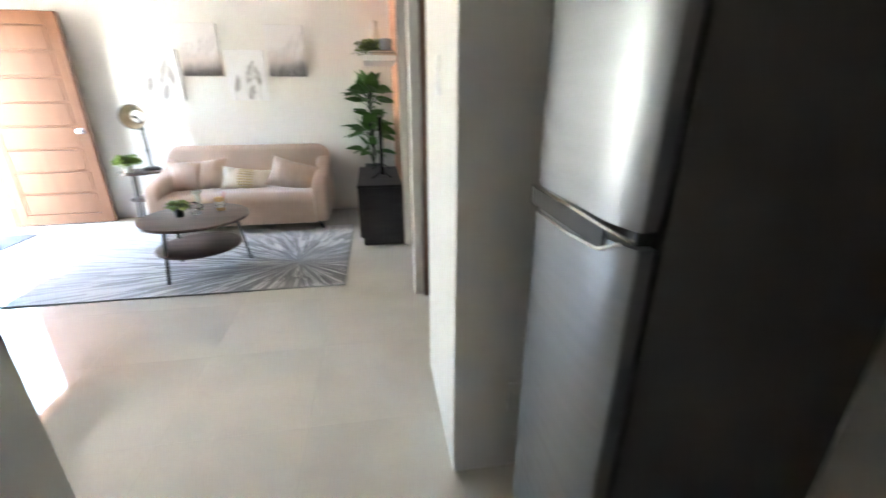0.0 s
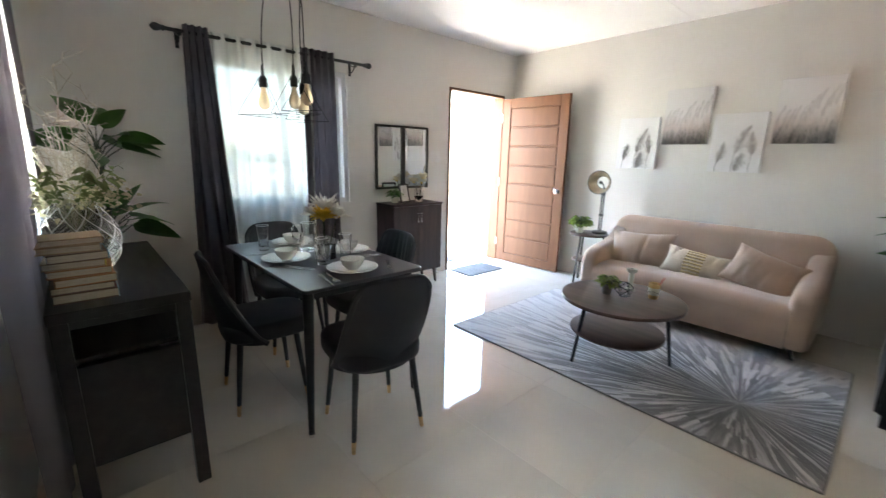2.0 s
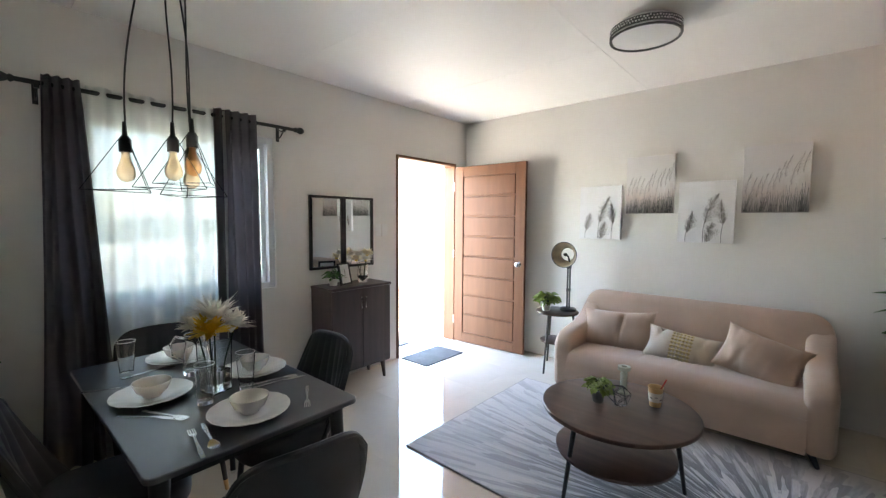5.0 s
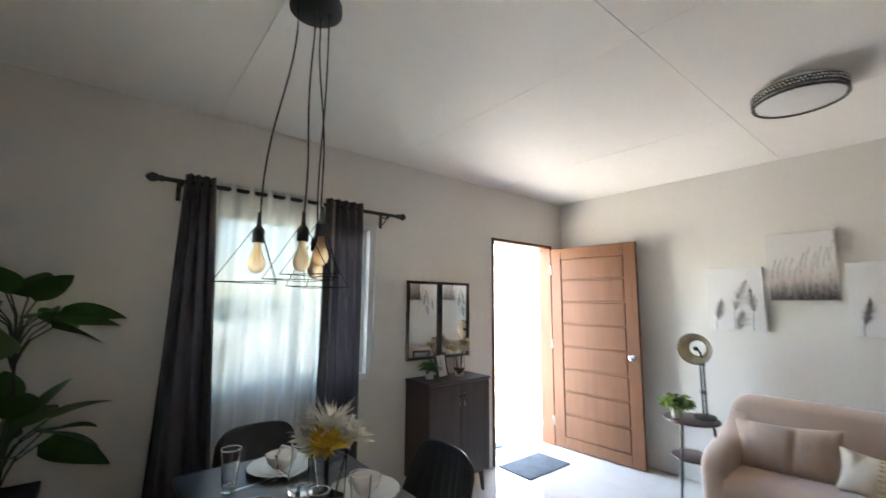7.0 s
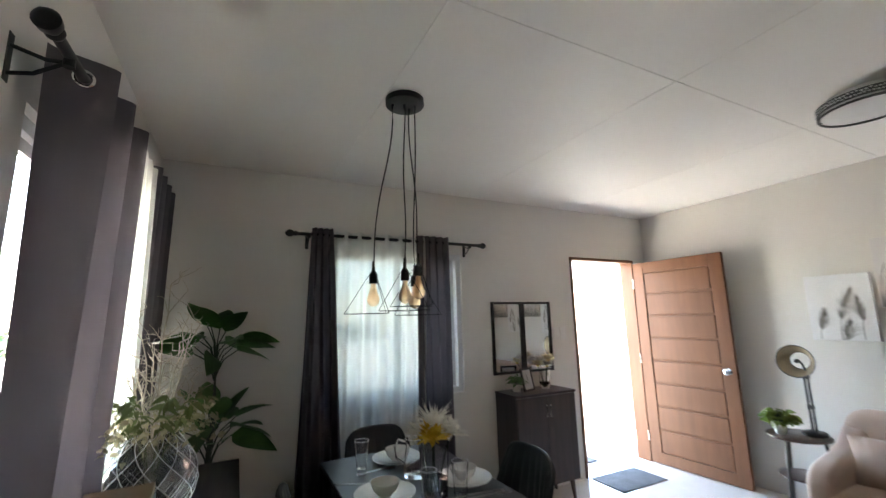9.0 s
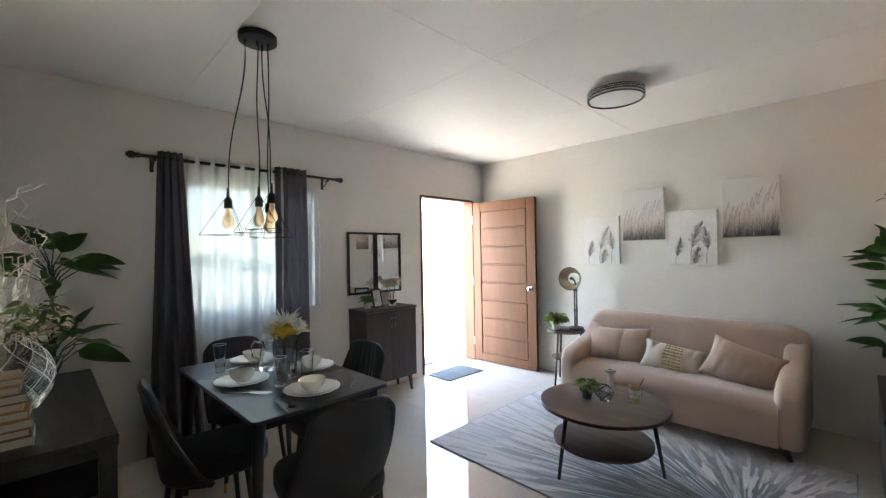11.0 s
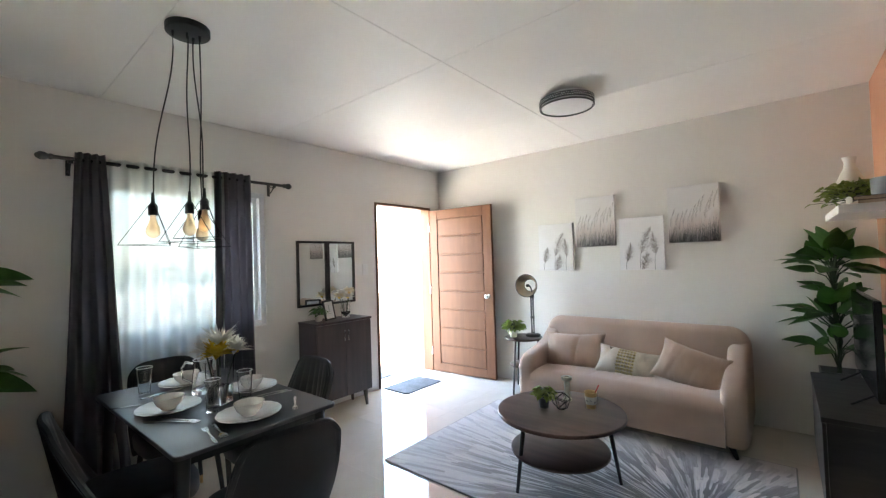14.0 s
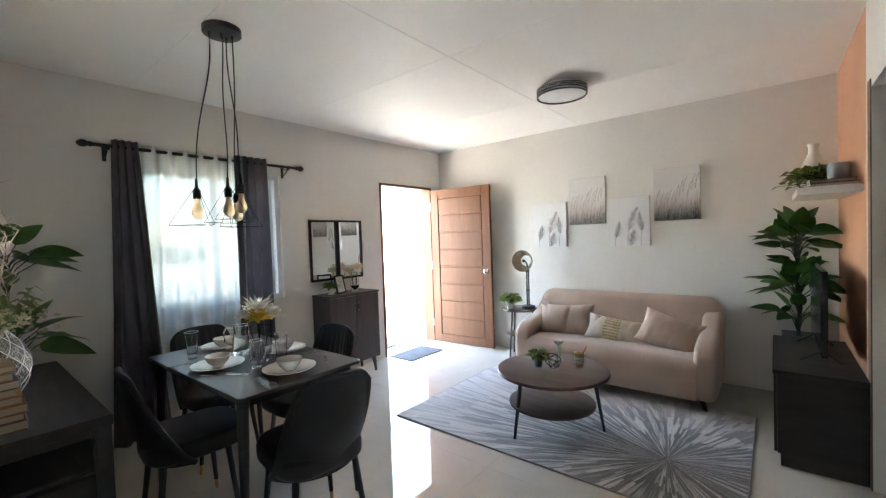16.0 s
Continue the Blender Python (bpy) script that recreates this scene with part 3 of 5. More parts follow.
def curtain(m, top0, top1, low0, low1, folds, mat, name, label, height=2.13, amp=0.035, over=0.045, rings=True, phase=0.0, flare=0.5, front=0.0):
    """A hanging panel along x; the cloth weaves round the rod at its top and spreads towards the hem."""
    ob = thing(name, m, label, "curtain", name + "s")
    rnd = random.Random(int(1000 * (top0 + low1)) + folds)
    wob = [rnd.uniform(-0.4, 0.4) for _ in range(folds + 2)]

    def at(u, v):
        x = (top0 + (top1 - top0) * u) * (1 - v) + (low0 + (low1 - low0) * u) * v
        k = u * folds
        a = amp * (0.75 + flare * v + 0.3 * wob[int(k)] * v)
        y = a * math.sin(2 * math.pi * k + phase + 0.5 * math.sin(3 * v + u * 5))
        x += 0.012 * v * math.sin(9 * u + 4 * v)
        y -= front
        return Vector((x, y, over - v * height))

    b = bmesh.new()
    grid(b, at, folds * 14, 14)
    bmesh.ops.solidify(b, geom=list(b.faces), thickness=0.0025)
    part("cloth", b, mat, ob, smooth=True)
    if rings:
        for k in range(folds * 2):
            u = (k + 1 - phase / math.pi) / (folds * 2)
            u -= 0.25 * math.sin(5 * u) / (math.pi * folds)
            if not 0.02 < u < 0.98:
                continue
            p = at(u, over / height)
            q = at(min(1, u + 0.01), over / height)
            d = (q - p).normalized()
            mm = Matrix.Translation((p.x, 0, 0)) @ Vector((-d.y, d.x, 0)).to_track_quat("Z", "Y").to_matrix().to_4x4()
            part("grommet", torus(bmesh.new(), 0.021, 0.005, mm), chrome, ob, smooth=True)
    return ob


# west window set: x of the local frame runs along the wall
WEST = pose(0.112, 0.92, 2.128, 0, 0, 90)
curtain_rod(WEST, 1.615, "black metal curtain rod with finials above the window")
curtain(WEST, 0.155, 0.305, 0.08, 0.43, 4, curtain_cloth, "curtain", "mauve grey curtain panel gathered beside the window", amp=0.028, front=0.026, rings=False)
curtain(WEST, 0.97, 1.25, 0.965, 1.285, 5, curtain_cloth, "curtain", "mauve grey curtain panel gathered beside the window", amp=0.028, front=0.026, rings=False)
curtain(WEST, 0.33, 1.07, 0.30, 1.04, 7, sheer, "sheer_curtain", "white sheer curtain hanging across the bright window", amp=0.024, rings=False, over=0.035)
SOUTHROD = pose(2.06, 0.236, 2.143, 0, 0, 180)
curtain_rod(SOUTHROD, 1.6, "black metal curtain rod with finials above the window")
curtain(SOUTHROD, 0.20, 0.77, 0.11, 0.77, 3, curtain_cloth, "curtain", "mauve grey curtain panel gathered beside the window", amp=0.088, over=0.06, phase=math.pi / 2, flare=-0.45)
curtain(SOUTHROD, 0.985, 1.50, 0.94, 1.50, 4, curtain_cloth, "curtain", "mauve grey curtain panel gathered beside the window", amp=0.08, over=0.06, flare=-0.4)
curtain(Matrix.Translation((0, 0.036, 0)) @ SOUTHROD, 0.74, 1.03, 0.74, 1.02, 3, sheer_thin, "sheer_curtain", "white sheer curtain hanging across the bright window", amp=0.018, rings=False, over=0.03)


# ---- dining set ----
def dining_chair(m, label):
    ob = thing("dining_chair", m, label, "chair", "dining chairs round the table")
    s = bmesh.new()
    out = []
    for k in range(40):
        t = 2 * math.pi * k / 40
        c, q = math.cos(t), math.sin(t)
        out.append((0.215 * math.copysign(abs(c) ** 0.6, c), 0.025 + 0.235 * math.copysign(abs(q) ** 0.6, q)))
    slab(s, out, 0.095, 0.028, 4, Matrix.Translation((0, 0, 0.385)))
    part("seat", s, leather, ob, smooth=True)

    def face(off, ribs):
        def f(u, v):
            a = 2 * u - 1
            pm = radians(76 - 50 * v ** 0.7)
            hw = 0.208 - 0.006 * v - 0.026 * v ** 3 + off
            x = hw * math.sin(a * pm) / math.sin(pm)
            dep = hw / math.sin(pm) * (1 - math.cos(a * pm))
            y = -0.185 - 0.085 * v - off + dep * (1.0 - 0.25 * v)
            z = 0.375 + v * (0.455 - 0.050 * abs(a) ** 7 - 0.010 * a * a)
            if ribs:
                y += 0.007 * abs(math.sin(a * math.pi * 3.5)) * min(1, 4 * (1 - v)) * (1 if v > 0.2 else v * 5)
            return Vector((x, y, z))
        return f

    b = bmesh.new()
    shell(b, face(-0.014, True), face(0.014, False), 56, 12)
    part("backrest", b, leather, ob, smooth=True)
    b = bmesh.new()
    edge = face(0.0, False)
    pts = [edge(0, v / 10) for v in range(11)] + [edge(u / 24, 1.0) for u in range(1, 24)] + [edge(1, 1 - v / 10) for v in range(11)]
    part("piping", tube(b, pts, 0.0145, 8), leather, ob, smooth=True)
    for sx in (-1, 1):
        for sy in (-1, 1):
            a, c = Vector((sx * 0.145, sy * 0.14, 0.40)), Vector((sx * 0.185, sy * 0.18 - 0.005, 0.0))
            k = a.lerp(c, 0.86)
            lg = part("leg", rod(bmesh.new(), a, k, 0.0165, 0.0115, 12), black_metal, ob, smooth=True)
            part("tip", rod(bmesh.new(), k, c, 0.0118, 0.0095, 12), gold_metal, lg, "brass leg tip", smooth=True)
    return ob


CHAIR = "black leatherette dining chair with brass-tipped legs"
chair = dining_chair(pose(1.90, 1.405, 0, 0, 0, 83), CHAIR)
copy_thing(chair, pose(1.265, 1.085, 0, 0, 0, -5))
copy_thing(chair, pose(0.70, 1.455, 0, 0, 0, -90))
copy_thing(chair, pose(1.275, 1.775, 0, 0, 0, 180))

table = thing("dining_table", pose(1.286, 1.412, 0, 0, 0, 0.8), "black rectangular dining table set for four people", "table")
part("tabletop", slab(bmesh.new(), rounded(1.18, 0.675, 0.03), 0.018, 0.004, 2, Matrix.Translation((0, 0, 0.742))), table_lacquer, table)
part("apron", boxes((-0.50, 0.50, -0.285, -0.265, 0.69, 0.741), (-0.50, 0.50, 0.265, 0.285, 0.69, 0.741), (-0.52, -0.50, -0.285, 0.285, 0.69, 0.741), (0.50, 0.52, -0.285, 0.285, 0.69, 0.741)), black_metal, table)
for sx in (-1, 1):
    for sy in (-1, 1):
        lg = part("leg", rod(bmesh.new(), (sx * 0.51, sy * 0.285, 0.741), (sx * 0.535, sy * 0.315, 0.018), 0.027, 0.014, 16), black_metal, table, smooth=True)
        part("foot", rod(bmesh.new(), (sx * 0.535, sy * 0.315, 0.018), (sx * 0.535, sy * 0.315, 0.0), 0.016, 0.013, 16), chrome, lg, "chrome levelling foot", smooth=True)

# ---- sofa, rug, coffee table ----
rug = thing("rug", pose(3.13, 3.06, 0.0), "grey and white rug with a dark radiating burst", "rug")
part("woven_top", boxes((1.285 - 3.13, 3.535 - 3.13, 2.565 - 3.06, 4.06 - 3.06, 0.0, 0.011), bevel=0.004), rug_pile, rug)
e = bmesh.new()
x0, x1, y0, y1 = 1.285 - 3.13, 3.535 - 3.13, 2.565 - 3.06, 4.06 - 3.06
tube(e, [(x0, y0, 0.005), (x1, y0, 0.005)], 0.006, 6)
tube(e, [(x0, y1, 0.005), (x1, y1, 0.005)], 0.006, 6)
tube(e, [(x0, y0, 0.005), (x0, y1, 0.005)], 0.006, 6)
tube(e, [(x1, y0, 0.005), (x1, y1, 0.005)], 0.006, 6)
part("binding", e, cover("rug binding", (0.24, 0.23, 0.22)), rug, "grey stitched edge binding")

sofa = thing("sofa", pose(2.455, 4.30, 0), "taupe fabric sofa with rounded back and low arms", "sofa")


def seat_top(u, v):
    x = -0.72 + 1.44 * u
    roll = min(1, v / 0.3) * math.pi / 2
    y = -0.402 + 0.085 * (1 - math.cos(roll)) + max(0, v - 0.3) / 0.7 * 0.49
    z = 0.385 + 0.018 * math.sin(math.pi * u) + 0.018 * math.sin(math.pi * v) - 0.085 * (1 - math.sin(roll))
    for at, lean, deep in ((0.36, 0.25, 1.0), (0.43, -0.2, 0.8), (0.52, 0.3, 1.0), (0.57, 0.1, 0.7), (0.68, -0.25, 0.8), (0.22, 0.2, 0.6)):
        z -= 0.007 * deep * math.exp(-((u - at - lean * (v - 0.6) * 0.3) / 0.012) ** 2) * math.exp(-((v - 0.62) / 0.22) ** 2)
    return Vector((x, y, z))


part("seat_cushion", shell(bmesh.new(), seat_top, lambda u, v: Vector((-0.72 + 1.44 * u, -0.395 + 0.56 * v, 0.19)), 150, 24), sofa_cloth, sofa, smooth=True)
b = bmesh.new()
shell(b, lambda u, v: Vector((-0.722 + 1.444 * u, -0.398 - 0.008 * math.sin(math.pi * (0.25 + 0.5 * v)), 0.10 + 0.208 * v)), lambda u, v: Vector((-0.722 + 1.444 * u, -0.33, 0.10 + 0.19 * v)), 20, 8)
box(b, -0.72, 0.72, -0.33, 0.30, 0.10, 0.19)
part("base", b, sofa_cloth, sofa, smooth=True)
b = bmesh.new()
slab(b, rounded(1.70, 1.10, 0.15, 14), 0.20, 0.07, 7)
bmesh.ops.bisect_plane(b, geom=list(b.verts) + list(b.edges) + list(b.faces), plane_co=(0, -0.15, 0), plane_no=(0, -1, 0), clear_outer=True)
bmesh.ops.holes_fill(b, edges=[e for e in b.edges if e.is_boundary])
bmesh.ops.transform(b, matrix=Matrix.Translation((0, 0.36, 0.25)) @ pose(0, 0, 0, 82), verts=b.verts)
part("backrest", b, sofa_cloth, sofa, smooth=True)
for s in (-1, 1):
    b = bmesh.new()
    prof = [(-0.375, 0.10), (0.34, 0.10), (0.38, 0.60), (0.33, 0.70), (0.24, 0.70), (0.12, 0.615), (-0.05, 0.565), (-0.20, 0.545), (-0.29, 0.525), (-0.35, 0.485), (-0.385, 0.42)]
    slab(b, prof, 0.155, 0.05, 5, Matrix(((0, 0, 1, 0.70 if s > 0 else -0.855), (1, 0, 0, 0), (0, 1, 0, 0), (0, 0, 0, 1))))
    part("armrest", b, sofa_cloth, sofa, smooth=True)
    for y in (-0.31, 0.30):
        part("leg", rod(bmesh.new(), (s * 0.74, y, 0.102), (s * 0.78, y * 1.05, 0.011 if y < 0 else 0.0), 0.022, 0.012, 12), black_metal, sofa, smooth=True)
part("underside", boxes((-0.70, 0.70, -0.30, 0.28, 0.085, 0.0985)), black_metal, sofa)


def pillow(m, w, h, t, mat, label, patch=False, crease=0.0):
    """A stuffed cushion with pinched corners, a knife edge and creases that run in from its seam."""
    ob = thing("throw_pillow", m, label, "pillow", "sofa pillows")
    rnd = random.Random(int(1000 * w + 100 * h))
    folds = [(rnd.uniform(-0.85, 0.85), rnd.choice((-1, 1)), rnd.uniform(0.05, 0.10), rnd.uniform(0.35, 0.8), rnd.uniform(-0.5, 0.5)) for _ in range(16)]

    def side(s):
        def f(u, v):
            a, c = 2 * u - 1, 2 * v - 1
            x = w / 2 * a * (1 - 0.10 * (1 - c * c) * abs(a) ** 3)
            z = h / 2 * c * (1 - 0.12 * (1 - a * a) * abs(c) ** 3)
            full = max(0, (1 - abs(a) ** 3.2) * (1 - abs(c) ** 2.6)) ** 0.62
            y = t / 2 * full
            for at, end, wide, deep, lean in folds:
                d = (a - at - lean * (end - c) * 0.4) / wide
                y -= 0.017 * deep * math.exp(-d * d) * max(0, 1 - abs(end - c) * 0.9) * min(1, 3 * full)
            y -= crease * math.exp(-((a - 0.12 - 0.1 * c) / 0.07) ** 2) * full
            return Vector((x, s * y, z))
        return f
    b = bmesh.new()
    grid(b, side(1), 60, 36)
    grid(b, side(-1), 60, 36)
    bmesh.ops.remove_doubles(b, verts=b.verts, dist=0.0006)
    body = part("cushion", b, mat, ob, smooth=True)
    f = side(1)
    ring = [f(k / 16, 0) for k in range(16)] + [f(1, k / 12) for k in range(12)] + [f(1 - k / 16, 1) for k in range(16)] + [f(0, 1 - k / 12) for k in range(13)]
    part("seam", tube(bmesh.new(), ring, 0.0038, 6), mat, body, smooth=True)
    if patch:
        f = side(-1)
        for i in range(6):
            for j in range(8):
                u, v = 0.35 + 0.30 * (i + 0.5) / 6, 0.07 + 0.86 * (j + 0.5) / 8
                p = f(u, v)
                b = bmesh.new()
                rod(b, p + Vector((0, 0.004, 0)), p + Vector((0, -0.010, 0)), 0.0185, 0.003, 4)
                part("tuft", b, gold_patch, body)
    return ob


pillow(pose(1.99, 4.31, 0.535, -22, -3, 4), 0.57, 0.34, 0.17, pillow_cloth, "plump taupe throw pillow leaning on the sofa back", crease=0.022)
pillow(pose(2.465, 4.25, 0.495, -30, 7, 2), 0.48, 0.25, 0.13, cream_cloth, "cream lumbar pillow with gold tufted centre panel", patch=True)
pillow(pose(2.935, 4.25, 0.525, -30, 16, -4), 0.48, 0.33, 0.18, pillow_cloth, "plump taupe throw pillow tilted against the armrest")

ct = thing("coffee_table", pose(2.415, 3.02, 0), "round dark walnut coffee table with a lower shelf", "coffee table")
part("tabletop", slab(bmesh.new(), disc(0.385, 72), 0.022, 0.005, 3, Matrix.Translation((0, 0, 0.44))), walnut, ct, smooth=True)
part("shelf", slab(bmesh.new(), disc(0.30, 64), 0.016, 0.004, 2, Matrix.Translation((-0.01, 0, 0.212))), walnut, ct, smooth=True)
for x, y in ((-0.17, -0.262), (0.293, 0.19), (-0.26, 0.20)):
    a, c = Vector((x * 0.80, y * 0.80, 0.44)), Vector((x, y, 0.011))
    part("leg", rod(bmesh.new(), a, c, 0.015, 0.010, 14), black_metal, ct, smooth=True)

# ---- cabinets ----
cab = thing("shoe_cabinet", pose(0, 2.665, 0), "dark wood two-door shoe cabinet with tapered legs", "cabinet")
part("body", boxes((0.004, 0.292, 0, 0.615, 0.16, 0.178), (0.004, 0.292, 0, 0.016, 0.178, 0.856), (0.004, 0.292, 0.599, 0.615, 0.178, 0.856), (0.004, 0.012, 0.017, 0.598, 0.178, 0.856), (0.004, 0.292, 0.017, 0.598, 0.5, 0.516)), cabinet_wood, cab)
part("top", boxes((0.003, 0.315, -0.006, 0.621, 0.857, 0.877), bevel=0.002), cabinet_wood, cab)
for k in (0, 1):
    d = part("door", boxes((0.293, 0.309, 0.003 + 0.306 * k, 0.306 + 0.306 * k, 0.163, 0.853), bevel=0.0015), cabinet_wood, cab)
    y = 0.306 + (0.022 if k else -0.022)
    part("handle", tube(bmesh.new(), [(0.309, y, 0.69), (0.325, y, 0.692), (0.327, y, 0.70), (0.327, y, 0.775), (0.325, y, 0.783), (0.309, y, 0.785)], 0.005, 8), chrome, d, "slim chrome bar handle", smooth=True)
for x in (0.04, 0.255):
    for y in (0.05, 0.565):
        part("leg", rod(bmesh.new(), (x, y, 0.16), (x + (0.012 if x > 0.1 else -0.005), y + (0.012 if y > 0.3 else -0.012), 0), 0.024, 0.013, 12), cabinet_wood, cab, smooth=True)

sb = thing("sideboard", pose(0.65, 0.275, 0), "black-brown wooden sideboard with an open shelf", "sideboard")
part("top", boxes((0, 1.155, 0, 0.402, 0.792, 0.83), bevel=0.003), black_wood, sb)
for x in (0.004, 1.103):
    for y in (0.004, 0.350):
        part("leg", boxes((x, x + 0.048, y, y + 0.048, 0, 0.7915), bevel=0.002), black_wood, sb)
    part("apron", boxes((x + 0.006, x + 0.042, 0.0525, 0.3495, 0.764, 0.7915), bevel=0.002), black_wood, sb)
    part("side_panel", boxes((x + 0.012, x + 0.036, 0.0525, 0.3495, 0.236, 0.624), bevel=0.002), black_wood, sb)
part("front_rail", boxes((0.0525, 1.1025, 0.357, 0.393, 0.764, 0.7915), bevel=0.002), black_wood, sb)
part("back_panel", boxes((0.0525, 1.1025, 0.012, 0.026, 0.236, 0.7915)), black_wood, sb)
part("shelf", boxes((0.0525, 1.1025, 0.0265, 0.397, 0.6245, 0.642), bevel=0.002), black_wood, sb)
part("bottom", boxes((0.0525, 1.1025, 0.0265, 0.375, 0.236, 0.252)), black_wood, sb)
for k in (0, 1, 2):
    d = part("drawer_front", boxes((0.055 + k * 0.35, 0.402 + k * 0.35, 0.376, 0.393, 0.24, 0.6225), bevel=0.002), black_wood, sb)
    part("knob", rod(bmesh.new(), (0.228 + k * 0.35, 0.393, 0.55), (0.228 + k * 0.35, 0.413, 0.55), 0.007, 0.012), grey_metal, d)

con = thing("tv_console", pose(3.64, 3.385, 0), "low black television console beside the terracotta wall", "tv console")
part("plinth", boxes((0.03, 0.398, 0.01, 0.96, 0, 0.075)), black_wood, con)
part("body", boxes((0.016, 0.398, 0, 0.98, 0.076, 0.545), bevel=0.002), black_wood, con)
part("top", boxes((-0.004, 0.400, -0.006, 0.986, 0.546, 0.572), bevel=0.003), black_wood, con)
for k in (0, 1, 2):
    part("drawer_front", boxes((0.0, 0.0155, 0.004 + k * 0.326, 0.324 + k * 0.326, 0.082, 0.54), bevel=0.002), black_wood, con)

tv = thing("television", pose(3.872, 3.93, 0.5725), "thin black flat-screen television standing on the console", "television")
part("panel", boxes((-0.014, 0.016, -0.42, 0.42, 0.07, 0.575), bevel=0.004), screen_black, tv)
part("screen", boxes((-0.0165, -0.0143, -0.41, 0.41, 0.085, 0.565)), screen_black, tv)
for y in (-0.26, 0.26):
    part("foot", tube(bmesh.new(), [(-0.10, y, 0.006), (0, y, 0.075), (0.09, y, 0.006)], 0.006), black_metal, tv)

fr = thing("refrigerator", pose(4.222, 0.298, 0), "two-door brushed steel refrigerator with dark sides", "refrigerator")
part("cabinet", boxes((0.062, 0.62, 0, 0.45, 0.03, 1.62), bevel=0.006), dark_side, fr)
part("plinth", boxes((0.05, 0.60, 0.02, 0.43, 0, 0.029)), black_metal, fr)


def fridge_door(z0, z1):
    b = bmesh.new()

    def fr_(u, v):
        a = 2 * u - 1
        return Vector((0.022 * abs(a) ** 5, 0.004 + 0.442 * u, z0 + (z1 - z0) * v))
    shell(b, fr_, lambda u, v: Vector((0.055, 0.004 + 0.442 * u, z0 + (z1 - z0) * v)), 40, 4)
    return part("door", b, steel, fr, "brushed steel door", smooth=True)


lower, upper = fridge_door(0.035, 1.105), fridge_door(1.135, 1.618)
door_edge = material("grey door edge", (0.11, 0.11, 0.115), 0.4, metal=0.4, vary=0.06, scale=4, grain=120, bump=0.01)
for leaf_, z0, z1 in ((lower, 0.036, 1.104), (upper, 1.136, 1.617)):
    for y in (0.0005, 0.4465):
        part("edge_band", boxes((0.024, 0.0545, y, y + 0.003, z0, z1), bevel=0.001), door_edge, leaf_, "dark grey door edge")
    part("seal", boxes((0.0552, 0.0618, 0.010, 0.440, z0 + 0.01, z1 - 0.01)), black_metal, leaf_, "black rubber seal")
b = boxes((0.028, 0.056, 0.02, 0.43, 1.103, 1.136))
part("gasket", b, black_metal, fr)
b = bmesh.new()
tube(b, [(0.004, 0.43, 1.126), (-0.004, 0.35, 1.131), (-0.006, 0.20, 1.131), (-0.002, 0.06, 1.126), (0.012, 0.01, 1.119)], 0.0045, 8)
tube(b, [(0.004, 0.43, 1.078), (-0.004, 0.35, 1.073), (-0.006, 0.20, 1.073), (-0.002, 0.08, 1.081), (0.004, 0.03, 1.108)], 0.0045, 8)
rod(b, (0.004, 0.43, 1.126), (0.004, 0.43, 1.078), 0.0045)
part("handle", b, chrome, lower, "bright grip rim between the doors", smooth=True)
# no hollow is cut: a black strip on the door front gives the grip's shade
part("grip_shade", boxes((-0.003, 0.004, 0.07, 0.425, 1.081, 1.123)), black_metal, lower, "flat black strip standing in for the grip's shade")

# ---- leaves and plants ----
def leaf_mesh(bm, base, way, length, width, droop=0.5, fold=0.18, n=6, roll=0.0):
    """One broad pointed leaf from base along way, folded on its midrib and drooping to its tip."""
    way = Vector(way).normalized()
    side = way.cross(Vector((0, 0, 1)))
    side = side.normalized() if side.length > 1e-3 else Vector((1, 0, 0))
    up = side.cross(way)
    side, up = side * math.cos(roll) + up * math.sin(roll), up * math.cos(roll) - side * math.sin(roll)
    rows = []
    for i in range(n + 1):
        t = i / n
        w = width / 2 * (math.sin(math.pi * min(1, t ** 0.62)) ** 0.8 if 0 < t < 1 else 0.02)
        c = base + way * (length * t) - Vector((0, 0, 1)) * (droop * length * t * t)
        rows.append([bm.verts.new(c - side * w + up * (fold * w)), bm.verts.new(c), bm.verts.new(c + side * w + up * (fold * w))])
    for a, b in zip(rows, rows[1:]):
        bm.faces.new((a[0], a[1], b[1], b[0]))
        bm.faces.new((a[1], a[2], b[2], b[1]))
    return bm


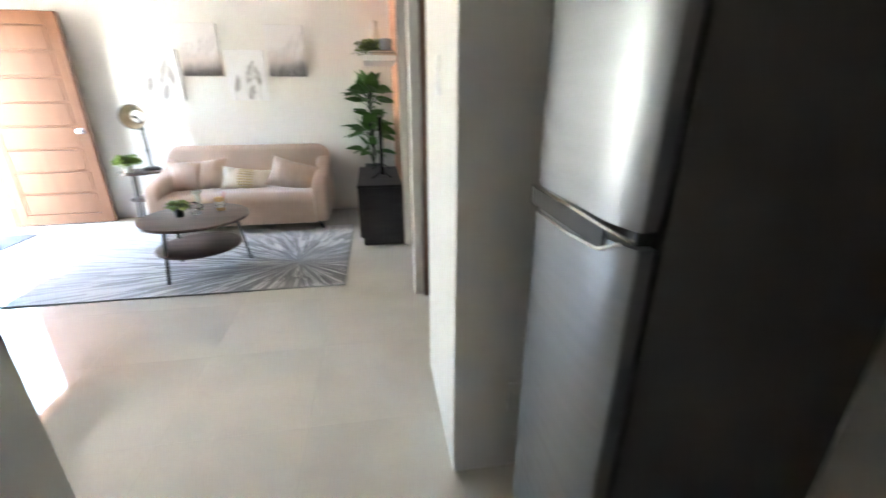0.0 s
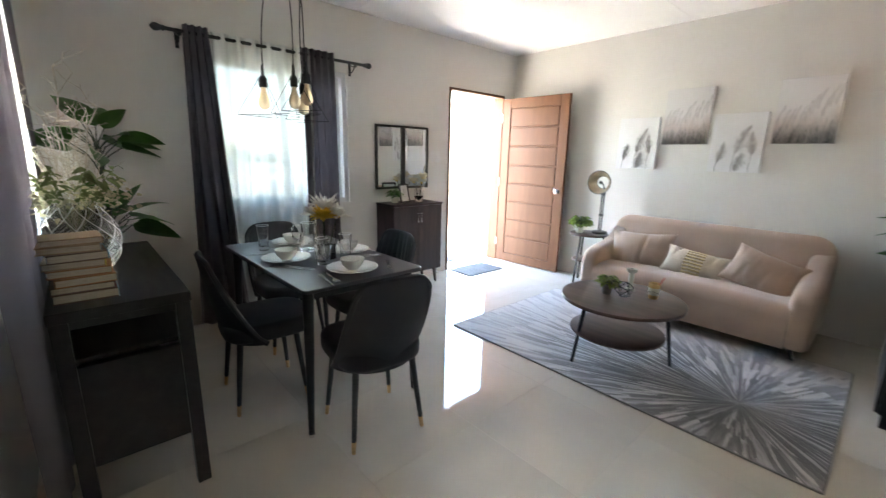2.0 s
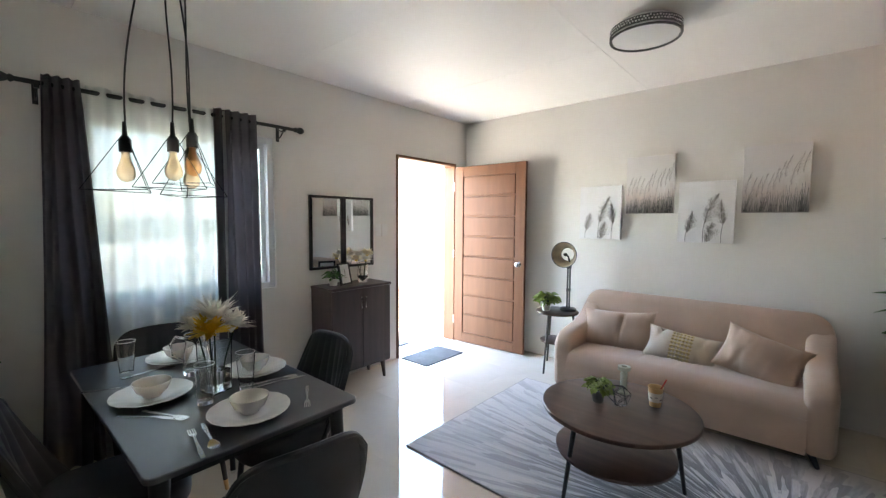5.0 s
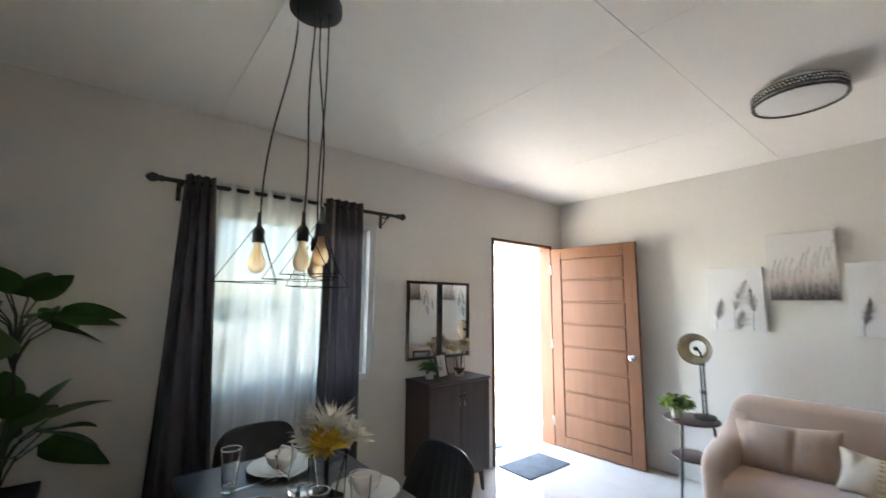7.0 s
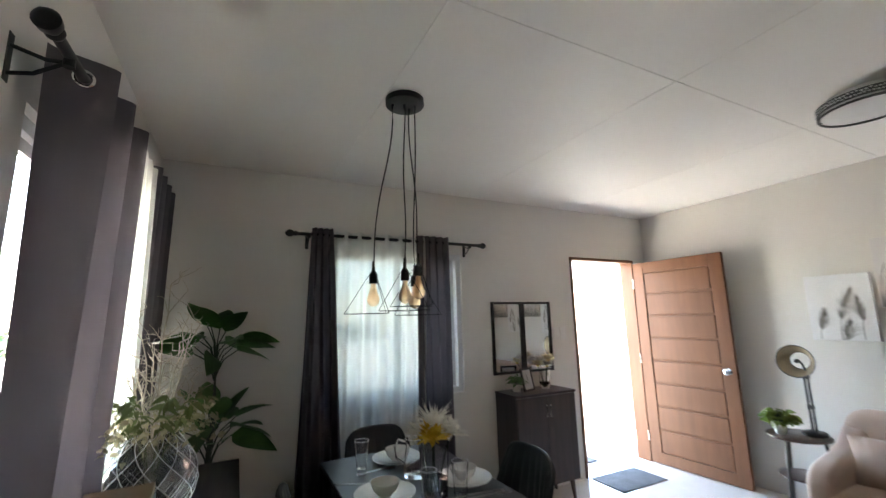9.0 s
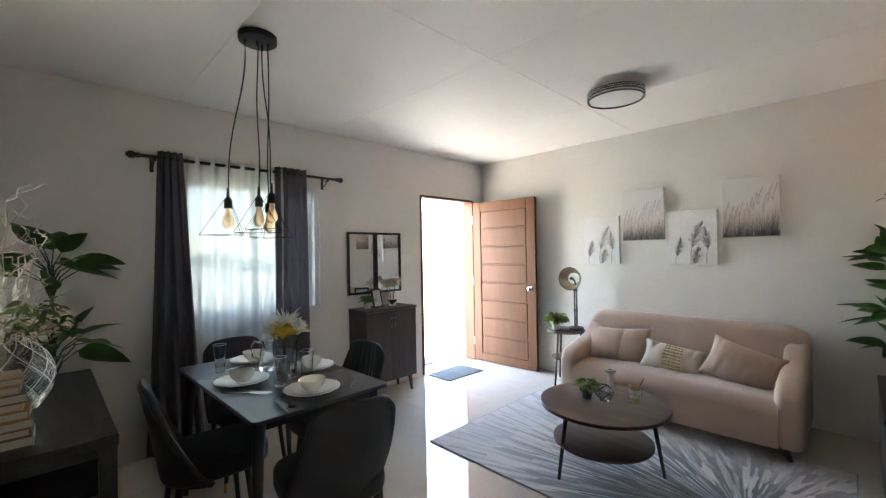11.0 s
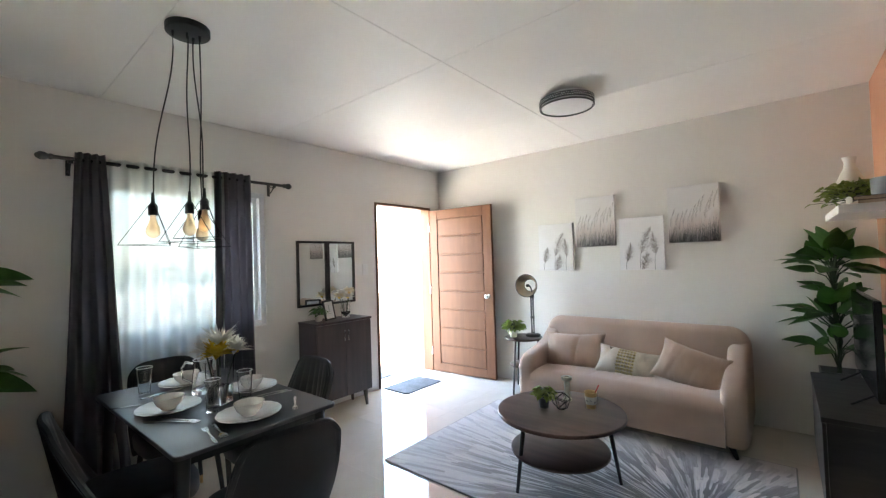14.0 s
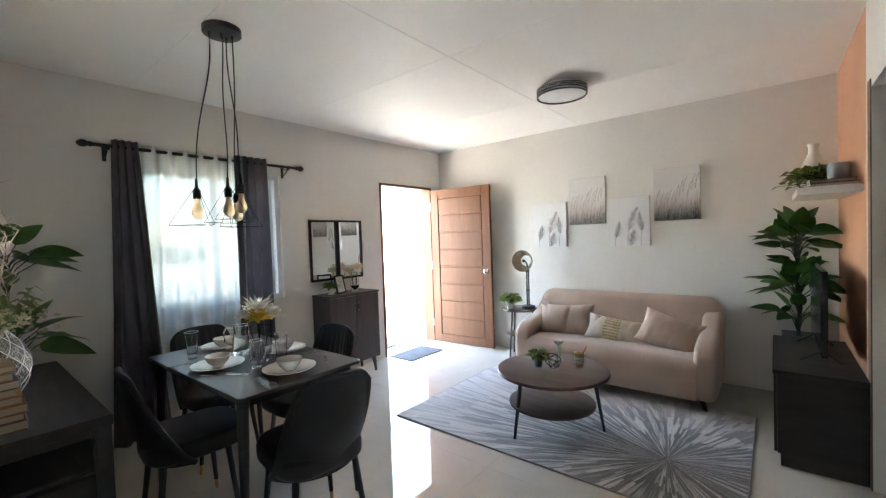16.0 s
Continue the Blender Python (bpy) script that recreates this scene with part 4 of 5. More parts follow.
def tall_plant(m, label, whorls, pot, pot_paint, seed):
    """A leafy indoor plant: whorls of (height, spreading leaves, raised leaves, reach, leaf length) on long bowed stalks."""
    ob = thing("potted_plant", m, label, "plant", "tall artificial plants")
    rnd = random.Random(seed)
    w0, w1, h = pot
    b = bmesh.new()
    lathe(b, [(0, 0), (w0 * 1.3, 0), (w1 * 1.35, h), (w1 * 1.25, h), (w1 * 1.2, h - 0.05), (0, h - 0.05)], 4, pose(0, 0, 0, 0, 0, 45))
    part("pot", b, pot_paint, ob)
    part("soil", boxes((-w1 * 0.8, w1 * 0.8, -w1 * 0.8, w1 * 0.8, h - 0.049, h - 0.04)), soil, ob)
    top = max(t[0] for t in whorls)
    part("trunk", tube(bmesh.new(), [(0, 0, h - 0.05), (0.012, -0.008, h + 0.25 * (top - h)), (-0.008, 0.01, h + 0.6 * (top - h)), (0, 0, top - 0.13)], 0.019, 8, 0.011), stem_green, ob, smooth=True)

    def stalk_and_leaf(z, a, reach, rise, length, wide, tilt, droop, roll):
        d = Vector((math.cos(a), math.sin(a), 0))
        start, end = Vector((0, 0, z - 0.17)), d * reach + Vector((0, 0, z + rise))
        mid = start.lerp(end, 0.5) + Vector((0, 0, 0.035)) - d * 0.012
        part("stem", tube(bmesh.new(), [start, start.lerp(mid, 0.5) + Vector((0, 0, 0.012)), mid, end], 0.005, 5, 0.003), stem_green, ob, smooth=True)
        b = bmesh.new()
        leaf_mesh(b, end, d + Vector((0, 0, tilt)), length, wide, droop, 0.20, 9, roll)
        bmesh.ops.solidify(b, geom=list(b.faces), thickness=0.001)
        part("leaf", b, leaf_green, ob, smooth=True)

    for z, spread, raised, reach, length in whorls:
        first = rnd.uniform(0, 6)
        for k in range(spread):
            a = first + 2 * math.pi * (k + rnd.uniform(-0.22, 0.22)) / spread
            size = length * rnd.uniform(0.85, 1.1) * (1.0 if math.sin(a) > -0.5 or seed == 1 else 0.8)
            stalk_and_leaf(z, a, reach * rnd.uniform(0.8, 1.15), rnd.uniform(-0.04, 0.025), size, size * rnd.uniform(0.46, 0.56), rnd.uniform(-0.22, 0.38), rnd.uniform(0.06, 0.24), rnd.uniform(-0.8, 0.8))
        for k in range(raised):
            a = first + 0.5 + 2 * math.pi * (k + rnd.uniform(-0.2, 0.2)) / raised
            size = length * rnd.uniform(0.72, 0.88)
            stalk_and_leaf(z, a, reach * rnd.uniform(0.45, 0.75), rnd.uniform(0.03, 0.08), size, size * rnd.uniform(0.60, 0.72), rnd.uniform(1.0, 2.3), rnd.uniform(0.05, 0.25), rnd.uniform(-0.5, 0.5))
    return ob


tall_plant(pose(3.79, 4.52, 0), "tall green artificial plant in a dark grey pot", ((1.36, 8, 7, 0.09, 0.235), (1.29, 9, 4, 0.10, 0.225), (1.16, 5, 0, 0.06, 0.17), (0.99, 8, 7, 0.10, 0.235), (0.92, 9, 4, 0.11, 0.225), (0.74, 8, 4, 0.10, 0.20)), (0.085, 0.105, 0.57), grey_pot, 1)
tall_plant(pose(0.36, 0.53, 0), "tall green artificial plant in a black pot", ((1.42, 6, 4, 0.10, 0.27), (1.36, 6, 0, 0.13, 0.27), (0.95, 6, 4, 0.12, 0.27), (0.88, 6, 0, 0.14, 0.27)), (0.10, 0.12, 0.42), dark_pot, 5)


def small_plant(m, r, h, spread, mat, label, seed, count=70, size=0.035, foliage=None, trail=0.0, group=""):
    ob = thing("small_plant", m, label, "plant", group)
    rnd = random.Random(seed)
    part("pot", lathe(bmesh.new(), [(0, 0), (r * 0.72, 0), (r * 0.78, 0.004), (r, h), (r * 0.9, h), (r * 0.85, h - 0.012), (0, h - 0.012)], 28), mat, ob, smooth=True)
    f, s = bmesh.new(), bmesh.new()
    for _ in range(count):
        a, e = rnd.uniform(0, 2 * math.pi), rnd.uniform(-0.15, 1.3)
        rr = spread * rnd.uniform(0.45, 1.0)
        p = Vector((rr * math.cos(a) * math.cos(e), rr * math.sin(a) * math.cos(e), h + 0.2 * spread + rr * 0.8 * math.sin(e)))
        if trail and rnd.random() < 0.4:
            p = Vector((p.x - trail * rnd.random(), p.y, p.z - trail * 0.7 * rnd.random()))
        tube(s, [Vector((0, 0, h - 0.01)), Vector((p.x * 0.4, p.y * 0.4, h + (p.z - h) * 0.7)), p], 0.0014, 4)
        leaf_mesh(f, p, (math.cos(a) + rnd.uniform(-0.6, 0.6), math.sin(a) + rnd.uniform(-0.6, 0.6), rnd.uniform(-0.3, 0.7)), size * rnd.uniform(0.7, 1.3), size * rnd.uniform(0.5, 0.9), 0.4, 0.25, 4, rnd.uniform(-1, 1))
    tagged(part("foliage", f, foliage or leaf_pale, ob, smooth=True), kind="stuff")
    tagged(part("stems", s, stem_green, ob), kind="stuff")
    return ob


small_plant(pose(2.318, 3.0, 0.4622), 0.036, 0.066, 0.066, grey_pot, "small bushy green plant in a grey pot", 3, 150, 0.032, ivy_green)
small_plant(pose(1.275, 4.43, 0.5715), 0.045, 0.07, 0.11, white_pot, "small bright green plant in a white pot", 4, 170, 0.05, ivy_green)
small_plant(pose(0.13, 2.80, 0.8775), 0.04, 0.06, 0.075, white_pot, "small green plant in a white pot on cabinet", 6, 60, 0.04, leaf_green)
small_plant(pose(3.865, 3.985, 1.645), 0.045, 0.07, 0.105, white_pot, "trailing green ivy spilling over the white shelf", 8, 210, 0.048, ivy_green, trail=0.085)

# ---- canvases and mirrors ----
def canvas(x, z, field, seed, label):
    w, h = 0.39, 0.50
    ob = thing("canvas_print", pose(x + w / 2, NORTH, z + h / 2), label, "picture", "canvas prints")
    part("canvas", boxes((-w / 2, w / 2, -0.032, -0.001, -h / 2, h / 2), bevel=0.003), field_canvas if field else canvas_white, ob)
    rnd = random.Random(seed)
    y = -0.0328

    def stroke(b, x0, z0, x1, z1, w0, w1, bend=0.0):
        n, row = 5, []
        for i in range(n + 1):
            t = i / n
            cx, cz = x0 + (x1 - x0) * t + bend * math.sin(math.pi * t), z0 + (z1 - z0) * t
            ww = (w0 + (w1 - w0) * t) / 2
            row.append((b.verts.new((cx - ww, y, cz)), b.verts.new((cx + ww, y, cz))))
        for p, q in zip(row, row[1:]):
            b.faces.new((p[0], p[1], q[1], q[0]))

    dark, soft = bmesh.new(), bmesh.new()

    def inside(px, pz):
        return max(-w / 2 + 0.005, min(w / 2 - 0.005, px)), max(-h / 2 + 0.005, min(h / 2 - 0.005, pz))

    def mark(b, x0, z0, x1, z1, w0, w1, bend=0.0):
        stroke(b, *inside(x0, z0), *inside(x1, z1), w0, w1, bend)

    if field:
        for _ in range(170):
            x0 = rnd.uniform(-w / 2 + 0.006, w / 2 - 0.012)
            top = -h / 2 + rnd.uniform(0.03, 0.15) + 0.12 * max(0, x0 / w + 0.35) * rnd.random()
            mark(dark, x0, -h / 2 + 0.004, x0 + rnd.uniform(-0.014, 0.022), top, 0.003, 0.0009, rnd.uniform(-0.006, 0.006))
        for k in range(11):
            x0 = -w / 2 + 0.02 + k * (w - 0.06) / 10
            z0 = -0.13 + 0.14 * k / 10 + rnd.uniform(-0.05, 0.04)
            for i in range(46):
                t = i / 46
                cx, cz = x0 + 0.035 * t * t, z0 + 0.15 * t
                mark(soft, cx, cz, cx + rnd.uniform(-0.016, 0.03) * math.sin(math.pi * (0.15 + 0.8 * t)), cz + rnd.uniform(0.006, 0.022), 0.0022, 0.0008)
    else:
        for px, head, tall, wide, lean in ((-0.125, -0.17, 0.175, 0.075, 0.03), (0.0, -0.09, 0.265, 0.105, 0.085), (0.125, -0.10, 0.20, 0.075, -0.02), (0.015, -0.245, 0.16, 0.105, 0.03)):
            mark(dark, px - 0.012, -h / 2 + 0.004, px, head + 0.03, 0.004, 0.003, -0.006)
            mark(dark, px, head, px + lean * 0.7, head + tall * 0.8, 0.003, 0.001, -0.01)
            for i in range(210):
                t = rnd.random()
                full = wide * math.sin(math.pi * min(1, (0.06 + 0.94 * t) ** 0.75)) ** 0.8
                cx, cz = px + lean * t * t, head + tall * t * 0.82
                way = rnd.choice((-0.45, 1, 1) if lean > 0 else (0.45, -1, -1))
                mark(dark if rnd.random() < 0.22 else soft, cx, cz, cx + way * full * rnd.uniform(0.25, 1.0), cz + rnd.uniform(0.006, 0.045), 0.0030, 0.0008, rnd.uniform(-0.003, 0.003))
    tagged(part("printed_reeds", dark, ink_grey, ob), kind="stuff")
    tagged(part("printed_reed", soft, ink_soft, ob), kind="stuff")
    return ob


REED, FIELD = "white canvas print of grey pampas reeds", "canvas print of a misty pampas grass field"
canvas(1.454, 1.268, False, 1, REED)
canvas(1.882, 1.508, True, 2, FIELD)
canvas(2.309, 1.266, False, 3, REED)
canvas(2.738, 1.508, True, 4, FIELD)
for y in (2.652, 2.987):
    ob = thing("wall_mirror", pose(0, y, 1.008), "black-framed rectangular wall mirror above the cabinet", "mirror", "wall mirrors")
    part("frame", boxes((0.001, 0.024, 0, 0.022, 0, 0.635), (0.001, 0.024, 0.311, 0.333, 0, 0.635), (0.001, 0.024, 0.0225, 0.3105, 0, 0.022), (0.001, 0.024, 0.0225, 0.3105, 0.613, 0.635), bevel=0.002), black_wood, ob)
    part("glass", boxes((0.004, 0.012, 0.0222, 0.3108, 0.0222, 0.6128)), mirror_glass, ob)

# ---- lamps ----
pl = thing("pendant_lamp", pose(1.335, 1.325, HIGH), "black cluster pendant lamp with amber bulbs in wire cages", "pendant lamp")
part("canopy", lathe(bmesh.new(), [(0, -0.034), (0.09, -0.034), (0.096, -0.030), (0.096, -0.001), (0, -0.001)], 48), black_metal, pl, smooth=True)
for i, (bx, by, bz, cx, cy) in enumerate(((1.21, 1.205, 1.735, -0.012, -0.062), (1.285, 1.338, 1.745, 0.012, -0.008), (1.315, 1.395, 1.765, -0.02, 0.03), (1.195, 1.425, 1.725, 0.02, 0.045))):
    x, y, z = bx - 1.335, by - 1.325, bz - HIGH
    b = bmesh.new()
    pts = []
    for k in range(13):
        t = k / 12
        s = t * t * (3 - 2 * t)
        pts.append((cx + (x - cx) * s + 0.004 * math.sin(9 * t + i), cy + (y - cy) * s + 0.004 * math.sin(7 * t + 2 * i), -0.05 + (z + 0.10) * t))
    part("cord", tube(b, pts, 0.0032, 8), black_metal, pl, smooth=True)
    part("cord_grip", rod(bmesh.new(), (cx, cy, -0.033), (cx, cy, -0.062), 0.007, 0.004, 12), black_metal, pl, smooth=True)
    sk = bmesh.new()
    rod(sk, (x, y, z + 0.052), (x, y, z), 0.006, 0.009, 14)
    rod(sk, (x, y, z), (x, y, z - 0.012), 0.012, 0.019, 18)
    rod(sk, (x, y, z - 0.012), (x, y, z - 0.058), 0.020, 0.020, 18)
    sock = part("socket", sk, black_metal, pl, smooth=True)
    prof = [(0.012, 0.0), (0.0125, -0.018), (0.019, -0.04), (0.0275, -0.062), (0.030, -0.078), (0.027, -0.093), (0.016, -0.106), (0, -0.112)]
    bulb = part("bulb", lathe(bmesh.new(), prof, 28, Matrix.Translation((x, y, z - 0.057))), amber_glass, pl, "amber filament bulb", smooth=True)
    f = bmesh.new()
    for k in range(4):
        a = math.pi * k / 2 + 0.4
        tube(f, [(x + 0.005 * math.cos(a), y + 0.005 * math.sin(a), z - 0.07), (x + 0.013 * math.cos(a + 0.5), y + 0.013 * math.sin(a + 0.5), z - 0.135), (x + 0.005 * math.cos(a + 1), y + 0.005 * math.sin(a + 1), z - 0.085)], 0.0012, 5)
    part("filament", f, amber_filament, bulb)
    R, turn = 0.135, (0.25, 0.6, 0.1, 0.9)[i]
    low = [Vector((x + R * math.cos(turn + 2 * math.pi * k / 3), y + R * math.sin(turn + 2 * math.pi * k / 3), z - 0.20)) for k in range(3)]
    for k in range(3):
        a = turn + 2 * math.pi * k / 3
        part("cage_wire", tube(bmesh.new(), [low[k], low[(k + 1) % 3]], 0.0016, 6), black_metal, pl)
        part("cage_wire", tube(bmesh.new(), [(x + 0.018 * math.cos(a), y + 0.018 * math.sin(a), z - 0.012), low[k]], 0.0016, 6), black_metal, pl)

cl = thing("ceiling_light", pose(2.355, 3.465, HIGH), "round flush ceiling light with a dark perforated rim", "ceiling light")
part("base", lathe(bmesh.new(), [(0, -0.001), (0.15, -0.001), (0.155, -0.02), (0.18, -0.028), (0, -0.028)], 48), white_plastic, cl, smooth=True)
part("diffuser", lathe(bmesh.new(), [(0, -0.094), (0.12, -0.092), (0.178, -0.084), (0.184, -0.03), (0, -0.03)], 48), diffuser_white, cl, smooth=True)
rim = part("rim", lathe(bmesh.new(), [(0.186, -0.035), (0.194, -0.035), (0.194, -0.072), (0.186, -0.072)][::-1], 64), grey_metal, cl, "dark grey metal rim", smooth=True)
b = bmesh.new()
rn = random.Random(9)
for k in range(150):
    a = 2 * math.pi * k / 75 + (0.04 if k >= 75 else 0)
    z = (-0.046 if k < 75 else -0.061) + rn.uniform(-0.003, 0.003)
    rod(b, (0.1935 * math.cos(a), 0.1935 * math.sin(a), z), (0.1952 * math.cos(a), 0.1952 * math.sin(a), z), rn.uniform(0.004, 0.006), None, 6)
tagged(part("perforations", b, diffuser_white, rim), kind="stuff")
part("lower_ring", torus(bmesh.new(), 0.188, 0.0065, Matrix.Translation((0, 0, -0.088)), 64), grey_metal, cl, smooth=True)

st = thing("side_table", pose(1.355, 4.50, 0), "round two-tier dark wood side table by the sofa", "side table")
part("tabletop", slab(bmesh.new(), disc(0.20, 48), 0.018, 0.004, 2, Matrix.Translation((0, 0, 0.553))), walnut, st, smooth=True)
part("shelf", slab(bmesh.new(), disc(0.155, 40), 0.014, 0.003, 2, Matrix.Translation((0, 0, 0.272))), walnut, st, smooth=True)
for x, y in ((-0.02, -0.215), (-0.16, 0.13), (0.18, 0.12)):
    part("leg", rod(bmesh.new(), (x * 0.68, y * 0.68, 0.553), (x, y, 0), 0.0115, 0.009, 12), black_metal, st, smooth=True)

tl = thing("table_lamp", pose(1.43, 4.575, 0.5715), "spot-style table lamp with a beige round shade", "table lamp")
part("base", lathe(bmesh.new(), [(0, 0), (0.078, 0), (0.08, 0.018), (0.07, 0.026), (0, 0.028)], 36), grey_metal, tl, smooth=True)
part("post", boxes((-0.016, -0.006, -0.008, 0.008, 0.027, 0.43), (0.008, 0.018, -0.008, 0.008, 0.027, 0.43), (-0.02, 0.022, -0.010, 0.010, 0.19, 0.215), (-0.02, 0.022, -0.010, 0.010, 0.41, 0.44)), grey_metal, tl)
sh = Matrix.Translation((-0.02, -0.05, 0.545)) @ (Vector((0.5, -4.9, 0.1))).to_track_quat("Z", "Y").to_matrix().to_4x4()
b = bmesh.new()
lathe(b, [(0.118, 0.035), (0.122, 0.035), (0.068, -0.075), (0.064, -0.075), (0.118, 0.035)], 48, sh)
bmesh.ops.remove_doubles(b, verts=b.verts, dist=0.0001)
shade = part("shade", b, lamp_beige, tl, "beige flared lamp shade", smooth=True)
part("shade_rim", torus(bmesh.new(), 0.12, 0.004, sh @ Matrix.Translation((0, 0, 0.035)), 48), grey_metal, shade, smooth=True)
part("inner_rim", torus(bmesh.new(), 0.066, 0.004, sh @ Matrix.Translation((0, 0, -0.075)), 40), grey_metal, shade, smooth=True)
part("bulb", lathe(bmesh.new(), [(0, 0.03), (0.012, 0.024), (0.018, 0.008), (0.014, -0.01), (0.01, -0.03), (0, -0.03)], 24, sh @ Matrix.Translation((0.0, 0, -0.01))), grey_metal, tl, smooth=True)
part("yoke", tube(bmesh.new(), [(0.0, 0, 0.43), (0.01, 0.0, 0.46), (-0.012, 0.006, 0.52), (-0.03, 0.0, 0.545)], 0.008), grey_metal, tl)
part("cable", tube(bmesh.new(), [(0.05, 0.05, 0.008), (0.07, 0.12, -0.03), (0.05, 0.15, -0.16), (-0.03, 0.14, -0.22), (0.04, 0.16, -0.34), (0.08, 0.18, -0.565)], 0.0025), white_plastic, tl)

# ---- things on the dining table ----
TZ = 0.7605


def place_setting(x, y, turn):
    pt = thing("dinner_plate", pose(x, y, TZ, 0, 0, turn), "white china dinner plate with a fluted rim", "plate", "dinner plates")
    prof = [(0, 0.003), (0.055, 0.002), (0.075, 0.006), (0.10, 0.013), (0.132, 0.019)]
    b = bmesh.new()
    seg, rings = 64, []
    for r, z in prof + [(0.133, 0.017), (0.10, 0.010), (0.07, 0.0), (0, 0.0)]:
        rings.append([b.verts.new((r * math.cos(2 * math.pi * k / seg), r * math.sin(2 * math.pi * k / seg), z + (0.0009 * math.cos(16 * 2 * math.pi * k / seg) if r > 0.12 else 0))) for k in range(seg)] if r else [b.verts.new((0, 0, z))])
    for a, c in zip(rings, rings[1:]):
        for k in range(seg):
            f = [a[k % len(a)], a[(k + 1) % len(a)] if len(a) > 1 else None, c[(k + 1) % len(c)] if len(c) > 1 else None, c[k % len(c)]]
            b.faces.new([v for v in f if v])
    part("dish", b, china, pt, smooth=True)
    bo = thing("bowl", pose(x, y, TZ + 0.0045, 0, 0, turn), "small white china bowl standing on a plate", "bowl", "bowls")
    part("cup", lathe(bmesh.new(), [(0, 0.0), (0.03, 0.0), (0.032, 0.006), (0.05, 0.022), (0.062, 0.05), (0.0635, 0.056), (0.061, 0.056), (0.048, 0.026), (0.028, 0.009), (0, 0.008)], 40), china, bo, smooth=True)


def bent(b, pts, widths, thick=0.0018):
    """A flat bar along points in x and z, of changing width in y."""
    up, lo = [], []
    for (x, z), w in zip(pts, widths):
        up.append((b.verts.new((x, -w / 2, z + thick)), b.verts.new((x, w / 2, z + thick))))
        lo.append((b.verts.new((x, -w / 2, z)), b.verts.new((x, w / 2, z))))
    for i in range(len(pts) - 1):
        for q in ((up[i][0], up[i + 1][0], up[i + 1][1], up[i][1]), (lo[i][0], lo[i][1], lo[i + 1][1], lo[i + 1][0]), (up[i][0], lo[i][0], lo[i + 1][0], up[i + 1][0]), (up[i][1], up[i + 1][1], lo[i + 1][1], lo[i][1])):
            b.faces.new(q)
    b.faces.new((up[0][0], up[0][1], lo[0][1], lo[0][0]))
    b.faces.new((up[-1][0], lo[-1][0], lo[-1][1], up[-1][1]))
    return b


def cutlery(kind, x, y, turn, label):
    ob = thing(kind, pose(x, y, TZ, 0, 0, turn), label, kind, "table cutlery")
    b = bent(bmesh.new(), [(-0.10, 0.001), (-0.06, 0.001), (0, 0.003), (0.04, 0.004)], [0.012, 0.014, 0.007, 0.006])
    part("handle", b, table_steel, ob, smooth=True)
    b = bmesh.new()
    if kind == "spoon":
        bent(b, [(0.038, 0.004), (0.05, 0.003), (0.07, 0.0005), (0.09, 0.001), (0.10, 0.004)], [0.007, 0.022, 0.034, 0.028, 0.008])
        part("bowl_end", b, table_steel, ob, smooth=True)
    elif kind == "fork":
        bent(b, [(0.038, 0.004), (0.055, 0.002), (0.066, 0.002)], [0.007, 0.021, 0.022])
        for k in range(4):
            y0 = -0.009 + k * 0.006
            box(b, 0.064, 0.10, y0 - 0.0014, y0 + 0.0014, 0.002, 0.0036)
        part("tines", b, table_steel, ob)
    else:
        bent(b, [(0.038, 0.004), (0.06, 0.002), (0.11, 0.001), (0.135, 0.001)], [0.007, 0.018, 0.018, 0.004])
        part("blade", b, table_steel, ob)


place_setting(1.69, 1.428, 0)
place_setting(1.288, 1.238, 20)
place_setting(0.88, 1.44, 40)
place_setting(1.305, 1.612, 10)
FORK, SPOON, KNIFE = "polished steel fork on the black table", "polished steel spoon on the black table", "polished steel knife on the black table"
cutlery("fork", 1.775, 1.235, 172, FORK)
cutlery("spoon", 1.755, 1.275, -8, SPOON)
cutlery("knife", 1.47, 1.175, 38, KNIFE)
cutlery("spoon", 1.50, 1.225, 25, SPOON)
cutlery("fork", 1.72, 1.63, -30, FORK)
cutlery("knife", 1.505, 1.60, 82, KNIFE)
cutlery("spoon", 1.475, 1.62, 78, SPOON)
cutlery("spoon", 0.985, 1.30, 95, SPOON)
cutlery("fork", 1.10, 1.15, 60, FORK)


def tumbler(x, y, r0, r1, h, label, foot=0.008):
    ob = thing("drinking_glass", pose(x, y, TZ), label, "glass", "glassware")
    part("vessel", lathe(bmesh.new(), [(0, 0), (r0, 0), (r0 * 1.0, h * 0.1), (r1, h), (r1 - 0.0018, h), (r0 - 0.0022, foot + 0.004), (0, foot)], 36), glass, ob, smooth=True)
    part("rim", torus(bmesh.new(), r1 - 0.0009, 0.0014, Matrix.Translation((0, 0, h)), 36), frosted, ob, smooth=True)


tumbler(0.985, 1.218, 0.024, 0.036, 0.155, "tall clear drinking glass on the black table", 0.02)
tumbler(1.462, 1.512, 0.027, 0.036, 0.145, "clear drinking glass on the black table")
tumbler(1.495, 1.352, 0.027, 0.034, 0.145, "clear drinking glass on the black table")
pi = thing("water_pitcher", pose(1.14, 1.438, TZ), "clear glass water pitcher with a handle", "pitcher")
part("vessel", lathe(bmesh.new(), [(0, 0), (0.052, 0), (0.056, 0.02), (0.05, 0.09), (0.042, 0.135), (0.046, 0.172), (0.044, 0.172), (0.040, 0.135), (0.047, 0.09), (0.052, 0.02), (0, 0.008)], 40), glass, pi, smooth=True)
